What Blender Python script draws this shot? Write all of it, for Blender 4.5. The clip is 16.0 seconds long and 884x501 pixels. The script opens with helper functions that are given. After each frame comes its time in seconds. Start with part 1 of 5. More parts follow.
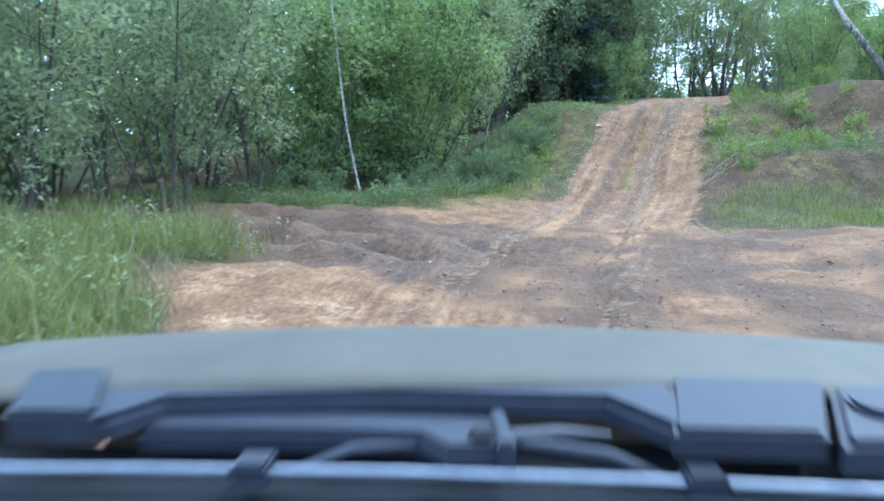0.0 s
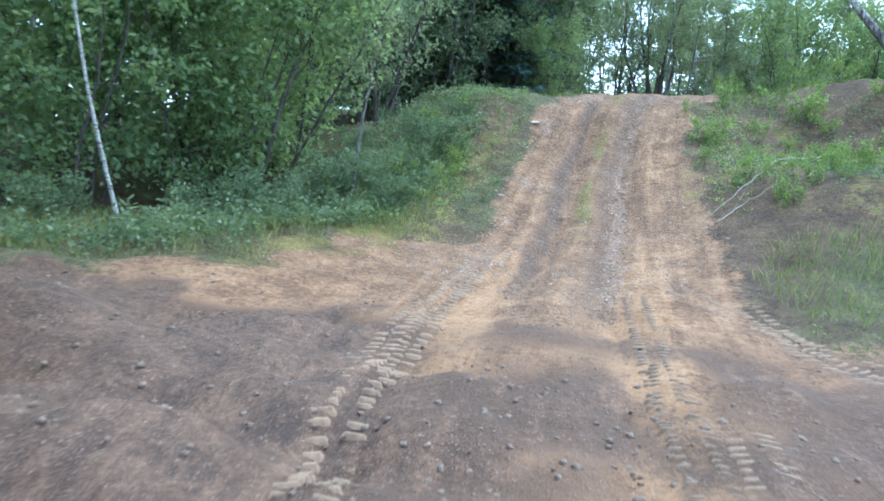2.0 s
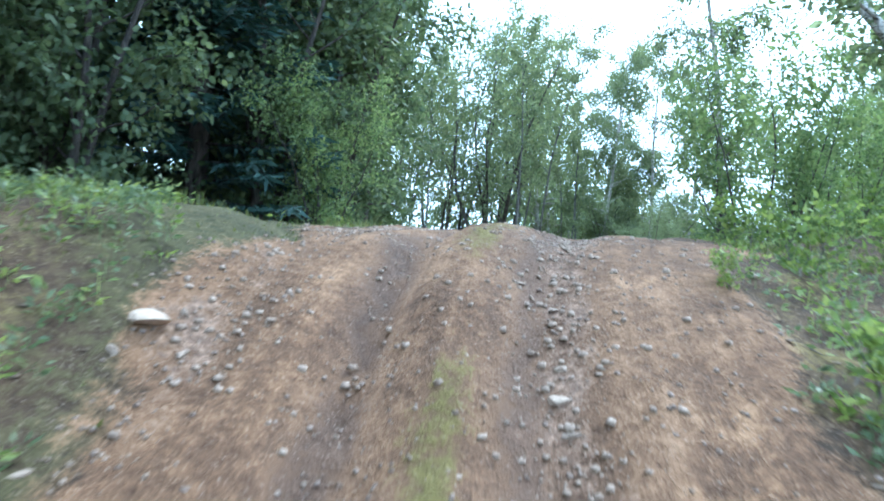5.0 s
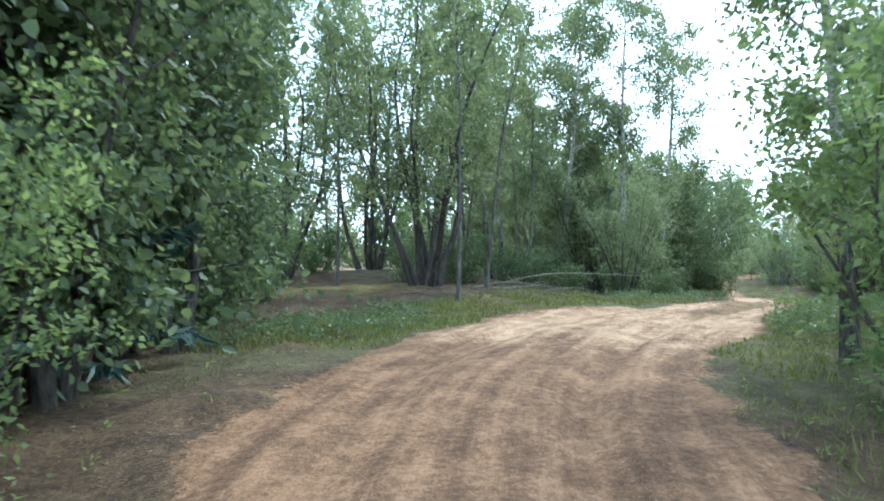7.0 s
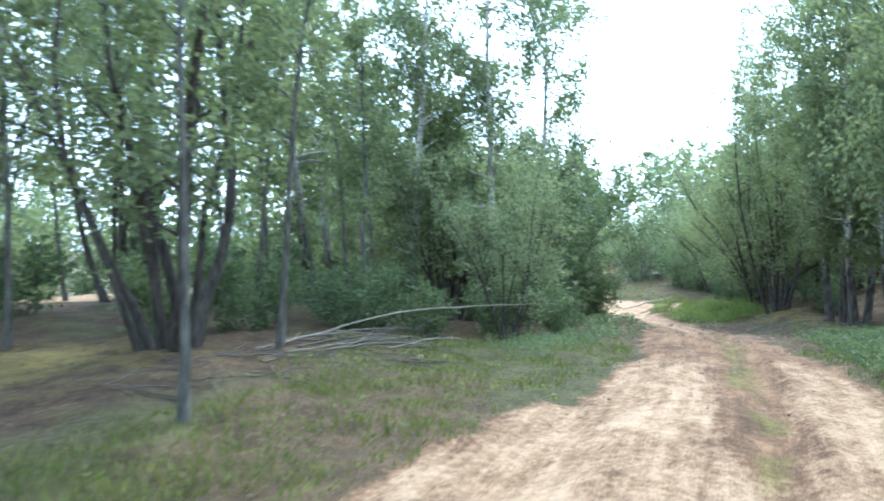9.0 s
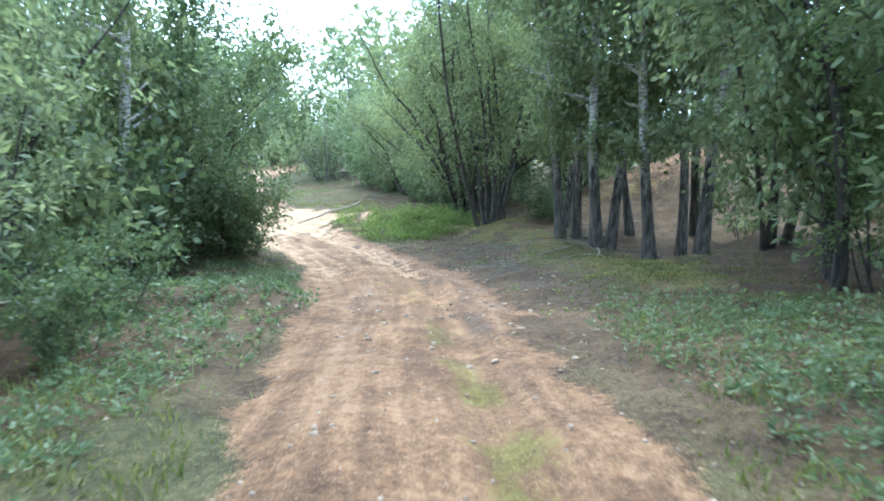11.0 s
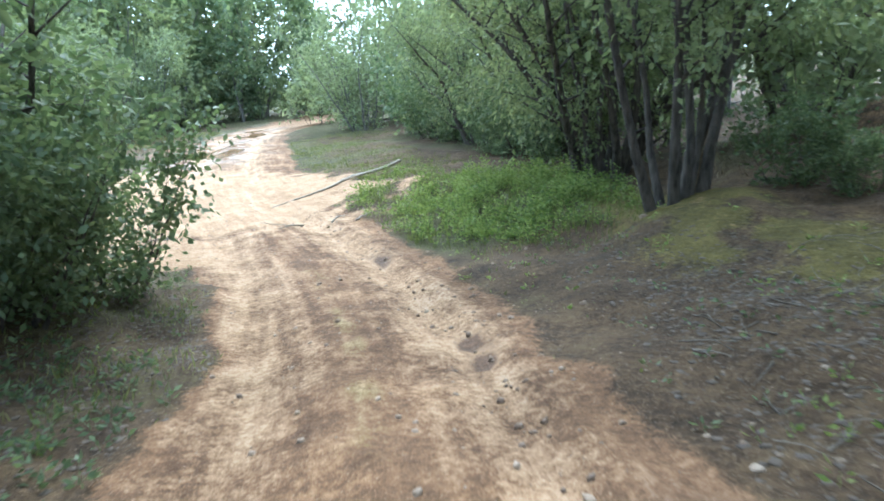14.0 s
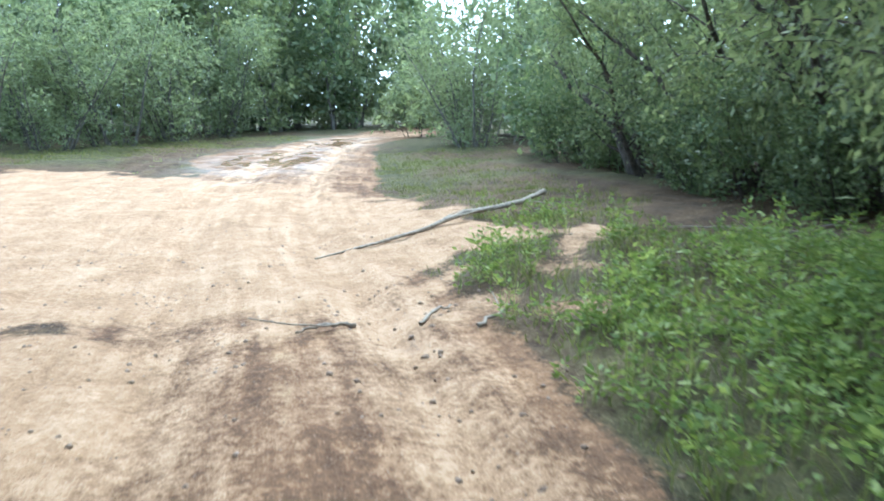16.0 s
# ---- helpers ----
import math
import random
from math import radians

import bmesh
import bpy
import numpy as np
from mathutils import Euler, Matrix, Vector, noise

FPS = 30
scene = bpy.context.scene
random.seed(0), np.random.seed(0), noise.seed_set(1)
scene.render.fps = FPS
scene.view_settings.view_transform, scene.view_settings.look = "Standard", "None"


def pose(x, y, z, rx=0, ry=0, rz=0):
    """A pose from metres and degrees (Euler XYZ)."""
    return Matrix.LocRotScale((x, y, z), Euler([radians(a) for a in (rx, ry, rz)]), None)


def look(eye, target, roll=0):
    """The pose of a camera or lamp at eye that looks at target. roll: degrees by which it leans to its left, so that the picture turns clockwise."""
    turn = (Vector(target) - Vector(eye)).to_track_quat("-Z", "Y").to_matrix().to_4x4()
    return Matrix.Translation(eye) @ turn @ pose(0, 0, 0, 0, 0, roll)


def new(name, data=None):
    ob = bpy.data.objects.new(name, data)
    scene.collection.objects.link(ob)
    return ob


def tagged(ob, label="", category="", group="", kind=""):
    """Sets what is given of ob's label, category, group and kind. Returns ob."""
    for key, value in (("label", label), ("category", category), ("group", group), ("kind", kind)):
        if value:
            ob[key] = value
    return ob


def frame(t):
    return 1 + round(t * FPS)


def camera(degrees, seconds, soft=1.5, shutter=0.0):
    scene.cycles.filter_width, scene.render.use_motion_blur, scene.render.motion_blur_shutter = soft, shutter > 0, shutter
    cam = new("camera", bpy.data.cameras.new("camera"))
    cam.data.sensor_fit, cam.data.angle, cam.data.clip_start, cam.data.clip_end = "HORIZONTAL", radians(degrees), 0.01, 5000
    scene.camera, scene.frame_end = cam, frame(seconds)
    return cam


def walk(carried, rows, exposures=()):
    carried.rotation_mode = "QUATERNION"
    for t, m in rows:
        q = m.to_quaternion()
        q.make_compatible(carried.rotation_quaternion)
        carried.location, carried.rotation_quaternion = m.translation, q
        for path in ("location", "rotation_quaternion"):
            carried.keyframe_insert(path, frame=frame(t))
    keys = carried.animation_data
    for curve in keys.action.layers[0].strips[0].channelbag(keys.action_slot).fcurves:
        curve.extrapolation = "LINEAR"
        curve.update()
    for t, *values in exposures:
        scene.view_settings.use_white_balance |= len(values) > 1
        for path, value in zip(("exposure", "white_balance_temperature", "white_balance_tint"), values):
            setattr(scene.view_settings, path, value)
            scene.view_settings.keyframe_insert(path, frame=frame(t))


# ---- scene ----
cam = camera(63.1, 16.0, soft=1.75, shutter=0.25)
# seconds, place in metres, yaw, pitch and roll in degrees
PATH = [
    (0.0, 0.36, -0.05, 1.57, 0.72, -8.66, 0.45),
    (0.5, 0.60, 1.84, 1.62, -1.71, -7.32, 1.00),
    (1.0, 0.72, 3.52, 1.58, -3.30, -6.61, -0.09),
    (1.5, 0.90, 5.43, 1.51, -5.21, -8.32, -2.13),
    (2.0, 1.15, 7.01, 1.48, -6.67, -8.47, -2.45),
    (2.5, 1.51, 8.75, 1.39, -8.48, -6.93, -2.15),
    (3.0, 1.86, 10.30, 1.36, -11.26, -8.07, -5.11),
    (3.5, 2.43, 11.95, 1.39, -15.82, -3.76, -2.32),
    (4.0, 3.04, 13.72, 1.44, -19.24, -2.96, -2.63),
    (4.5, 3.89, 15.78, 1.72, -20.00, -1.14, -2.72),
    (4.7, 4.21, 16.52, 1.91, -20.36, 1.11, -4.48),
    (5.3, 5.22, 18.68, 2.41, -20.66, 6.00, -3.21),
    (5.8, 6.03, 20.21, 3.21, -20.51, 8.50, -2.14),
    (6.3, 6.76, 21.60, 3.99, -20.76, 6.50, -1.07),
    (6.8, 7.38, 22.93, 4.28, -22.15, 2.27, 0.04),
    (7.0, 7.59, 23.54, 4.33, -24.73, -0.48, 0.05),
    (7.5, 8.14, 24.81, 4.48, -25.24, -2.03, -0.61),
    (8.0, 8.91, 26.23, 4.52, -25.48, -2.51, 0.39),
    (8.5, 10.15, 28.28, 4.59, -28.23, -3.41, 0.77),
    (9.0, 12.01, 30.17, 4.71, -36.90, -1.03, 1.58),
    (9.5, 14.24, 31.87, 4.65, -46.74, -8.13, 3.14),
    (10.0, 16.04, 33.06, 4.55, -53.56, -8.01, 0.60),
    (10.2, 16.78, 33.43, 4.53, -55.06, -8.00, 2.72),
    (10.9, 19.15, 34.98, 4.47, -60.42, -9.58, 1.69),
    (11.6, 21.29, 36.46, 4.37, -61.54, -12.66, 0.48),
    (12.3, 23.46, 37.85, 4.26, -60.89, -14.40, 0.65),
    (12.5, 24.18, 38.26, 4.12, -61.13, -14.99, 1.37),
    (13.0, 25.70, 39.19, 3.86, -60.20, -14.51, 2.02),
    (13.5, 27.32, 40.32, 3.61, -58.37, -13.68, 3.50),
    (14.0, 28.75, 41.36, 3.38, -56.33, -13.68, 4.23),
    (14.5, 30.25, 42.65, 3.18, -54.55, -12.71, 2.16),
    (15.0, 31.54, 43.76, 2.98, -53.23, -13.01, 2.14),
    (15.5, 32.94, 45.08, 2.76, -51.28, -13.41, 2.24),
    (16.0, 34.10, 46.39, 2.64, -48.38, -11.32, 0.34),
]
walk(cam, [(t, pose(x, y, z, 90 + pitch, roll, yaw)) for t, x, y, z, yaw, pitch, roll in PATH],
     exposures=[(0.0, 0.92, 4650, -2), (4.7, 0.92, 4650, -2), (6.8, 0.74, 5100, -2), (8.5, 0.88, 5000, -1), (10.0, 1.4, 4850, -1), (12.5, 1.25, 4950, -2), (13.5, 1.2, 5000, -2), (16.0, 1.0, 4950, -2)])

# ---- light: a hazy bright sky and a high sun ahead and to the right of the way ----
SUN_AZIMUTH, SUN_HEIGHT = 58.0, 54.0          # degrees east of north (+y), degrees above the horizon
world = bpy.data.worlds.new("sky")
scene.world = world
world.use_nodes = True
wn, wl = world.node_tree.nodes, world.node_tree.links
sky = wn.new("ShaderNodeTexSky")
sky.sky_type, sky.sun_disc = "NISHITA", False
sky.sun_elevation, sky.sun_rotation = radians(SUN_HEIGHT), radians(SUN_AZIMUTH)
sky.dust_density, sky.air_density = 4.0, 1.0
haze = wn.new("ShaderNodeMix")
haze.data_type = "RGBA"
haze.inputs[0].default_value = 0.6
haze.inputs[7].default_value = (9.5, 10.3, 11.5, 1)      # thin bright cloud
wl.new(sky.outputs[0], haze.inputs[6])
wl.new(haze.outputs[2], wn["Background"].inputs[0])
wn["Background"].inputs[1].default_value = 0.225

sun = new("sun", bpy.data.lights.new("sun", "SUN"))
sun.data.energy, sun.data.angle, sun.data.color = 2.0, radians(6.0), (1.0, 0.94, 0.84)
az, el = radians(SUN_AZIMUTH), radians(SUN_HEIGHT)
sun.matrix_world = look((0, 0, 40), (-math.sin(az) * math.cos(el), -math.cos(az) * math.cos(el), 40 - math.sin(el)))


# ---- materials ----
def material(name):
    m = bpy.data.materials.new(name)
    m.use_nodes = True
    n = m.node_tree.nodes
    return m, n, m.node_tree.links, n["Principled BSDF"]


def noise_node(n, l, coord, scale, detail=4.0, rough=0.55, stretch=None):
    t = n.new("ShaderNodeTexNoise")
    t.inputs["Scale"].default_value, t.inputs["Detail"].default_value, t.inputs["Roughness"].default_value = scale, detail, rough
    if stretch:
        mp = n.new("ShaderNodeMapping")
        mp.inputs["Scale"].default_value = stretch
        l.new(coord, mp.inputs["Vector"])
        coord = mp.outputs[0]
    l.new(coord, t.inputs["Vector"])
    return t.outputs["Fac"]


def ramp(n, l, fac, stops):
    r = n.new("ShaderNodeValToRGB")
    while len(r.color_ramp.elements) < len(stops):
        r.color_ramp.elements.new(0.5)
    for e, (p, c) in zip(r.color_ramp.elements, stops):
        e.position, e.color = p, (*c, 1) if len(c) == 3 else c
    l.new(fac, r.inputs[0])
    return r.outputs[0]


def blend(n, l, fac, a, b, mode="MIX"):
    m = n.new("ShaderNodeMix")
    m.data_type, m.blend_type = "RGBA", mode
    for socket, v in ((m.inputs[0], fac), (m.inputs[6], a), (m.inputs[7], b)):
        if isinstance(v, (int, float)):
            socket.default_value = v
        elif isinstance(v, tuple):
            socket.default_value = (*v, 1)
        else:
            l.new(v, socket)
    return m.outputs[2]


def sums(n, l, op, a, b, clamp=False):
    m = n.new("ShaderNodeMath")
    m.operation, m.use_clamp = op, clamp
    for socket, v in ((m.inputs[0], a), (m.inputs[1], b)):
        if isinstance(v, (int, float)):
            socket.default_value = v
        else:
            l.new(v, socket)
    return m.outputs[0]


def bump(n, l, height, strength, distance, normal=None):
    b = n.new("ShaderNodeBump")
    b.inputs["Strength"].default_value, b.inputs["Distance"].default_value = strength, distance
    l.new(height, b.inputs["Height"])
    if normal:
        l.new(normal, b.inputs["Normal"])
    return b.outputs[0]


def ground_material():
    m, n, l, p = material("earth")
    co = n.new("ShaderNodeTexCoord").outputs["Object"]

    def layer(name):
        a = n.new("ShaderNodeAttribute")
        a.attribute_name = name
        return a.outputs["Fac"]

    big, mid, fine = noise_node(n, l, co, 0.35, 3), noise_node(n, l, co, 2.3, 5, 0.65), noise_node(n, l, co, 17, 6, 0.7)
    grit = noise_node(n, l, co, 70, 3, 0.6)
    clods = n.new("ShaderNodeTexVoronoi")
    clods.inputs["Scale"].default_value = 9.0
    l.new(co, clods.inputs["Vector"])
    both = sums(n, l, "ADD", sums(n, l, "MULTIPLY", mid, 0.36), sums(n, l, "MULTIPLY", fine, 0.40))
    both = sums(n, l, "ADD", both, sums(n, l, "MULTIPLY", grit, 0.24))
    both = sums(n, l, "ADD", sums(n, l, "MULTIPLY", sums(n, l, "SUBTRACT", both, 0.5), 1.75), 0.5, True)
    # wheel marks running along the track
    along = n.new("ShaderNodeCombineXYZ")
    l.new(layer("side"), along.inputs[0])
    l.new(sums(n, l, "MULTIPLY", layer("run"), 0.07), along.inputs[1])
    marks = noise_node(n, l, along.outputs[0], 5.5, 4, 0.6)
    pull = sums(n, l, "MULTIPLY", sums(n, l, "SUBTRACT", marks, 0.5), sums(n, l, "MULTIPLY", layer("worn"), 0.6))
    both = sums(n, l, "ADD", both, pull, True)
    loam = ramp(n, l, both, [(0.28, (0.073, 0.038, 0.018)), (0.44, (0.142, 0.077, 0.038)), (0.56, (0.214, 0.119, 0.059)), (0.72, (0.319, 0.187, 0.100))])
    sand = ramp(n, l, both, [(0.26, (0.220, 0.129, 0.066)), (0.46, (0.333, 0.207, 0.112)), (0.62, (0.431, 0.286, 0.172)), (0.78, (0.519, 0.367, 0.238))])
    rust = ramp(n, l, both, [(0.30, (0.144, 0.077, 0.034)), (0.5, (0.260, 0.144, 0.068)), (0.7, (0.376, 0.222, 0.113))])
    mud = ramp(n, l, both, [(0.30, (0.040, 0.022, 0.012)), (0.5, (0.080, 0.044, 0.024)), (0.72, (0.161, 0.092, 0.052))])
    grey = ramp(n, l, noise_node(n, l, co, 24, 5, 0.7), [(0.32, (0.099, 0.059, 0.037)), (0.5, (0.207, 0.128, 0.081)), (0.66, (0.382, 0.248, 0.163))])
    litter = ramp(n, l, both, [(0.28, (0.022, 0.015, 0.007)), (0.45, (0.064, 0.038, 0.019)), (0.6, (0.113, 0.072, 0.035)), (0.75, (0.196, 0.131, 0.068))])
    turf = ramp(n, l, both, [(0.30, (0.024, 0.022, 0.008)), (0.46, (0.054, 0.050, 0.017)), (0.60, (0.092, 0.080, 0.030)), (0.75, (0.150, 0.118, 0.056))])
    moss = ramp(n, l, both, [(0.3, (0.046, 0.038, 0.011)), (0.5, (0.118, 0.093, 0.022)), (0.7, (0.199, 0.149, 0.047))])

    def edge(name, soft=1.3):
        """The layer, its border broken up by the finer noise."""
        v = sums(n, l, "ADD", layer(name), sums(n, l, "MULTIPLY", sums(n, l, "SUBTRACT", both, 0.5), soft))
        return ramp(n, l, v, [(0.38, (0, 0, 0)), (0.62, (1, 1, 1))])

    c = blend(n, l, edge("turf"), litter, turf)
    c = blend(n, l, edge("dirt"), c, loam)
    c = blend(n, l, edge("moss"), c, moss)
    c = blend(n, l, edge("rust", 1.0), c, rust)
    c = blend(n, l, edge("sand", 0.7), c, sand)
    c = blend(n, l, edge("stony", 1.6), c, grey)
    c = blend(n, l, edge("mud", 1.5), c, mud)
    c = blend(n, l, sums(n, l, "MULTIPLY", ramp(n, l, grit, [(0.62, (0, 0, 0)), (0.70, (1, 1, 1))]), 0.34), c, (0.52, 0.42, 0.33))
    l.new(c, p.inputs["Base Color"])
    wet = layer("wet")
    l.new(sums(n, l, "SUBTRACT", 0.93, sums(n, l, "MULTIPLY", wet, 0.76)), p.inputs["Roughness"])
    l.new(sums(n, l, "ADD", sums(n, l, "MULTIPLY", wet, 0.5), 0.3), p.inputs["Specular IOR Level"])
    h = sums(n, l, "ADD", sums(n, l, "MULTIPLY", mid, 0.6), sums(n, l, "MULTIPLY", fine, 0.5))
    h = sums(n, l, "ADD", h, sums(n, l, "MULTIPLY", pull, 1.2))
    h = sums(n, l, "ADD", h, sums(n, l, "MULTIPLY", clods.outputs["Distance"], 0.35))
    dry = sums(n, l, "SUBTRACT", 1.0, wet, True)
    h = sums(n, l, "MULTIPLY", h, dry)
    grit = sums(n, l, "MULTIPLY", grit, dry)
    nb = bump(n, l, h, 0.75, 0.075)
    l.new(bump(n, l, grit, 0.8, 0.018, nb), p.inputs["Normal"])
    return m


def leaf_material(name, dark, light, pale, glow=0.35, rough=0.55):
    """Leaves: colour changes from leaf to leaf and from clump to clump, and light shines through them."""
    m, n, l, p = material(name)
    geo = n.new("ShaderNodeNewGeometry")
    info = n.new("ShaderNodeObjectInfo")
    clump = noise_node(n, l, n.new("ShaderNodeTexCoord").outputs["Object"], 0.9, 3)
    v = sums(n, l, "ADD", sums(n, l, "MULTIPLY", geo.outputs["Random Per Island"], 0.5), sums(n, l, "MULTIPLY", clump, 0.35))
    v = sums(n, l, "ADD", v, sums(n, l, "MULTIPLY", info.outputs["Random"], 0.15))
    c = ramp(n, l, v, [(0.12, dark), (0.5, light), (0.86, pale)])
    l.new(c, p.inputs["Base Color"])
    p.inputs["Roughness"].default_value = rough
    p.inputs["Specular IOR Level"].default_value = 0.35
    tr = n.new("ShaderNodeBsdfTranslucent")
    l.new(blend(n, l, 1.0, c, (1.0, 1.0, 0.72), "MULTIPLY"), tr.inputs["Color"])
    mix = n.new("ShaderNodeMixShader")
    mix.inputs[0].default_value = glow
    l.new(p.outputs[0], mix.inputs[1])
    l.new(tr.outputs[0], mix.inputs[2])
    l.new(mix.outputs[0], n["Material Output"].inputs["Surface"])
    return m


def bark_material(name, dark, light, white=None, foot=1.2):
    m, n, l, p = material(name)
    co = n.new("ShaderNodeTexCoord").outputs["Object"]
    rough = noise_node(n, l, co, 9, 6, 0.65, (1.6, 1.6, 0.35))
    fine = noise_node(n, l, co, 38, 4, 0.6, (1.0, 1.0, 0.4))
    c = ramp(n, l, rough, [(0.36, dark), (0.64, light)])
    if white:
        rings = noise_node(n, l, co, 7, 5, 0.7, (1.0, 1.0, 4.5))
        pale = blend(n, l, ramp(n, l, rings, [(0.50, (0, 0, 0)), (0.60, (1, 1, 1))]), white, (0.10, 0.085, 0.068))
        pale = blend(n, l, ramp(n, l, rough, [(0.30, (1, 1, 1)), (0.42, (0, 0, 0))]), pale, (0.035, 0.03, 0.025))
        split = n.new("ShaderNodeSeparateXYZ")
        l.new(co, split.inputs[0])
        up = sums(n, l, "ADD", split.outputs[2], sums(n, l, "MULTIPLY", sums(n, l, "SUBTRACT", rough, 0.5), 3.2))
        old = n.new("ShaderNodeMapRange")       # old birch bark is black and furrowed at the foot
        old.inputs["From Min"].default_value, old.inputs["From Max"].default_value = foot * 0.6, foot * 1.25
        l.new(up, old.inputs["Value"])
        c = blend(n, l, old.outputs[0], c, pale)
    l.new(c, p.inputs["Base Color"])
    p.inputs["Roughness"].default_value = 0.85
    h = sums(n, l, "ADD", rough, sums(n, l, "MULTIPLY", fine, 0.4))
    l.new(bump(n, l, h, 1.0, 0.05), p.inputs["Normal"])
    return m


def plain_material(name, dark, light, scale=14, roughness=0.8, metal=0.0, depth=0.01):
    m, n, l, p = material(name)
    co = n.new("ShaderNodeTexCoord").outputs["Object"]
    info = n.new("ShaderNodeObjectInfo")
    v = noise_node(n, l, co, scale, 6, 0.65)
    v2 = sums(n, l, "ADD", sums(n, l, "MULTIPLY", v, 0.75), sums(n, l, "MULTIPLY", info.outputs["Random"], 0.25))
    l.new(ramp(n, l, v2, [(0.3, dark), (0.7, light)]), p.inputs["Base Color"])
    p.inputs["Roughness"].default_value, p.inputs["Metallic"].default_value = roughness, metal
    l.new(bump(n, l, v, 0.6, depth), p.inputs["Normal"])
    return m


EARTH = ground_material()
# willow and birch leaves are paled to put some haze into their colour
LEAF_WILLOW = leaf_material("willow_leaf", (0.128, 0.165, 0.092), (0.248, 0.292, 0.168), (0.38, 0.42, 0.268), 0.6)
LEAF_FRESH = leaf_material("fresh_leaf", (0.104, 0.158, 0.066), (0.22, 0.29, 0.12), (0.36, 0.415, 0.185), 0.6)
LEAF_BIRCH = leaf_material("birch_leaf", (0.11, 0.144, 0.074), (0.214, 0.252, 0.13), (0.345, 0.378, 0.212), 0.58)
LEAF_DARK = leaf_material("alder_leaf", (0.07, 0.104, 0.052), (0.144, 0.188, 0.094), (0.248, 0.292, 0.152), 0.5, 0.5)
NEEDLE = leaf_material("spruce_needle", (0.022, 0.052, 0.044), (0.052, 0.100, 0.080), (0.095, 0.15, 0.12), 0.2)
GRASS = leaf_material("grass_blade", (0.062, 0.08, 0.022), (0.154, 0.178, 0.052), (0.31, 0.292, 0.12), 0.42)
# herb green, lightened and yellowed in the colour for sun on the weeds
HERB = leaf_material("herb_leaf", (0.072, 0.112, 0.03), (0.2, 0.264, 0.068), (0.37, 0.415, 0.14), 0.5)
DRY = leaf_material("dry_stalk", (0.09, 0.07, 0.04), (0.19, 0.15, 0.09), (0.33, 0.28, 0.19), 0.2)
BARK_DARK = bark_material("dark_bark", (0.022, 0.018, 0.014), (0.115, 0.095, 0.075))
BARK_GREY = bark_material("grey_bark", (0.05, 0.046, 0.038), (0.20, 0.185, 0.155))
BARK_BIRCH = bark_material("birch_bark", (0.014, 0.012, 0.010), (0.17, 0.145, 0.115), (0.56, 0.525, 0.46), 2.1)
STONE = plain_material("stone", (0.22, 0.155, 0.105), (0.50, 0.385, 0.280), 11, 0.85, 0, 0.02)
CLOD = plain_material("clod", (0.115, 0.078, 0.054), (0.27, 0.190, 0.132), 18, 0.95, 0, 0.03)
PRESSED = plain_material("pressed_earth", (0.130, 0.082, 0.048), (0.25, 0.163, 0.098), 18, 0.95, 0, 0.03)
PALEWOOD = plain_material("pale_bark", (0.17, 0.14, 0.105), (0.50, 0.43, 0.34), 16, 0.8, 0, 0.012)
DARKWOOD = plain_material("weathered_wood", (0.055, 0.045, 0.035), (0.20, 0.165, 0.125), 16, 0.85, 0, 0.01)
CRUMB = plain_material("pebble", (0.17, 0.118, 0.084), (0.44, 0.335, 0.250), 11, 0.9, 0, 0.02)
DEADWOOD = plain_material("dead_wood", (0.12, 0.095, 0.072), (0.34, 0.29, 0.225), 16, 0.8, 0, 0.01)


# ---- the ground ----
# The land: a track from a muddy junction up a steep bank, over a wooded rise and down to a sandy clearing.
TRACK = np.array([(-1.4, -16.0, 0.0), (-0.3, -6.0, 0.0), (0.4, 0.0, 0.0), (0.8, 4.5, 0.0), (1.5, 9.0, -0.02), (2.7, 13.0, 0.02),
                  (4.0, 16.3, 0.2), (5.2, 19.4, 1.15), (6.4, 21.8, 2.55), (7.5, 23.4, 2.82), (9.0, 26.3, 3.03), (10.9, 29.1, 3.18),
                  (14.2, 31.9, 3.22), (18.3, 34.5, 3.06), (23.4, 37.9, 2.73), (27.3, 40.4, 2.13), (31.0, 43.3, 1.53),
                  (34.2, 46.5, 1.13), (37.6, 51.2, 0.98), (41.0, 56.5, 0.98), (47.0, 63.2, 1.08), (54.0, 69.6, 1.2), (66.0, 74.5, 1.4)])
LAND = np.array([(-30, 5, 0.00), (-12, 14, 0.00), (-2, 16, 0.35), (16, 9, 0.00), (9.5, 13, 0.10), (9, 17.8, 1.35), (13, 22, 3.18), (22, 22, 3.38),
                 (0, 24, 1.60), (4.4, 23, 2.6), (-14, 34, 1.00), (15, 40, 3.23), (16, 48.5, 3.38), (24.7, 40.6, 2.68), (4, 54, 3.18), (24, 33, 2.98), (32, 34, 2.48), (40, 36, 2.18),
                 (34.5, 40, 1.68), (43, 45, 1.33), (42, 52, 1.18), (30, 50, 1.78), (50, 54, 1.18), (30, 70, 1.38), (75, 45, 1.58)], float)


def catmull(p, steps):
    out = []
    q = np.vstack([2 * p[0] - p[1], p, 2 * p[-1] - p[-2]])
    for i in range(1, len(q) - 2):
        for k in range(steps):
            u = k / steps
            out.append(0.5 * (2 * q[i] + (q[i + 1] - q[i - 1]) * u + (2 * q[i - 1] - 5 * q[i] + 4 * q[i + 1] - q[i + 2]) * u**2
                              + (3 * q[i] - q[i - 1] - 3 * q[i + 1] + q[i + 2]) * u**3))
    return np.array(out + [p[-1]])


LINE = catmull(TRACK, 12)
CONTROL = np.vstack([LINE[::3], LAND])
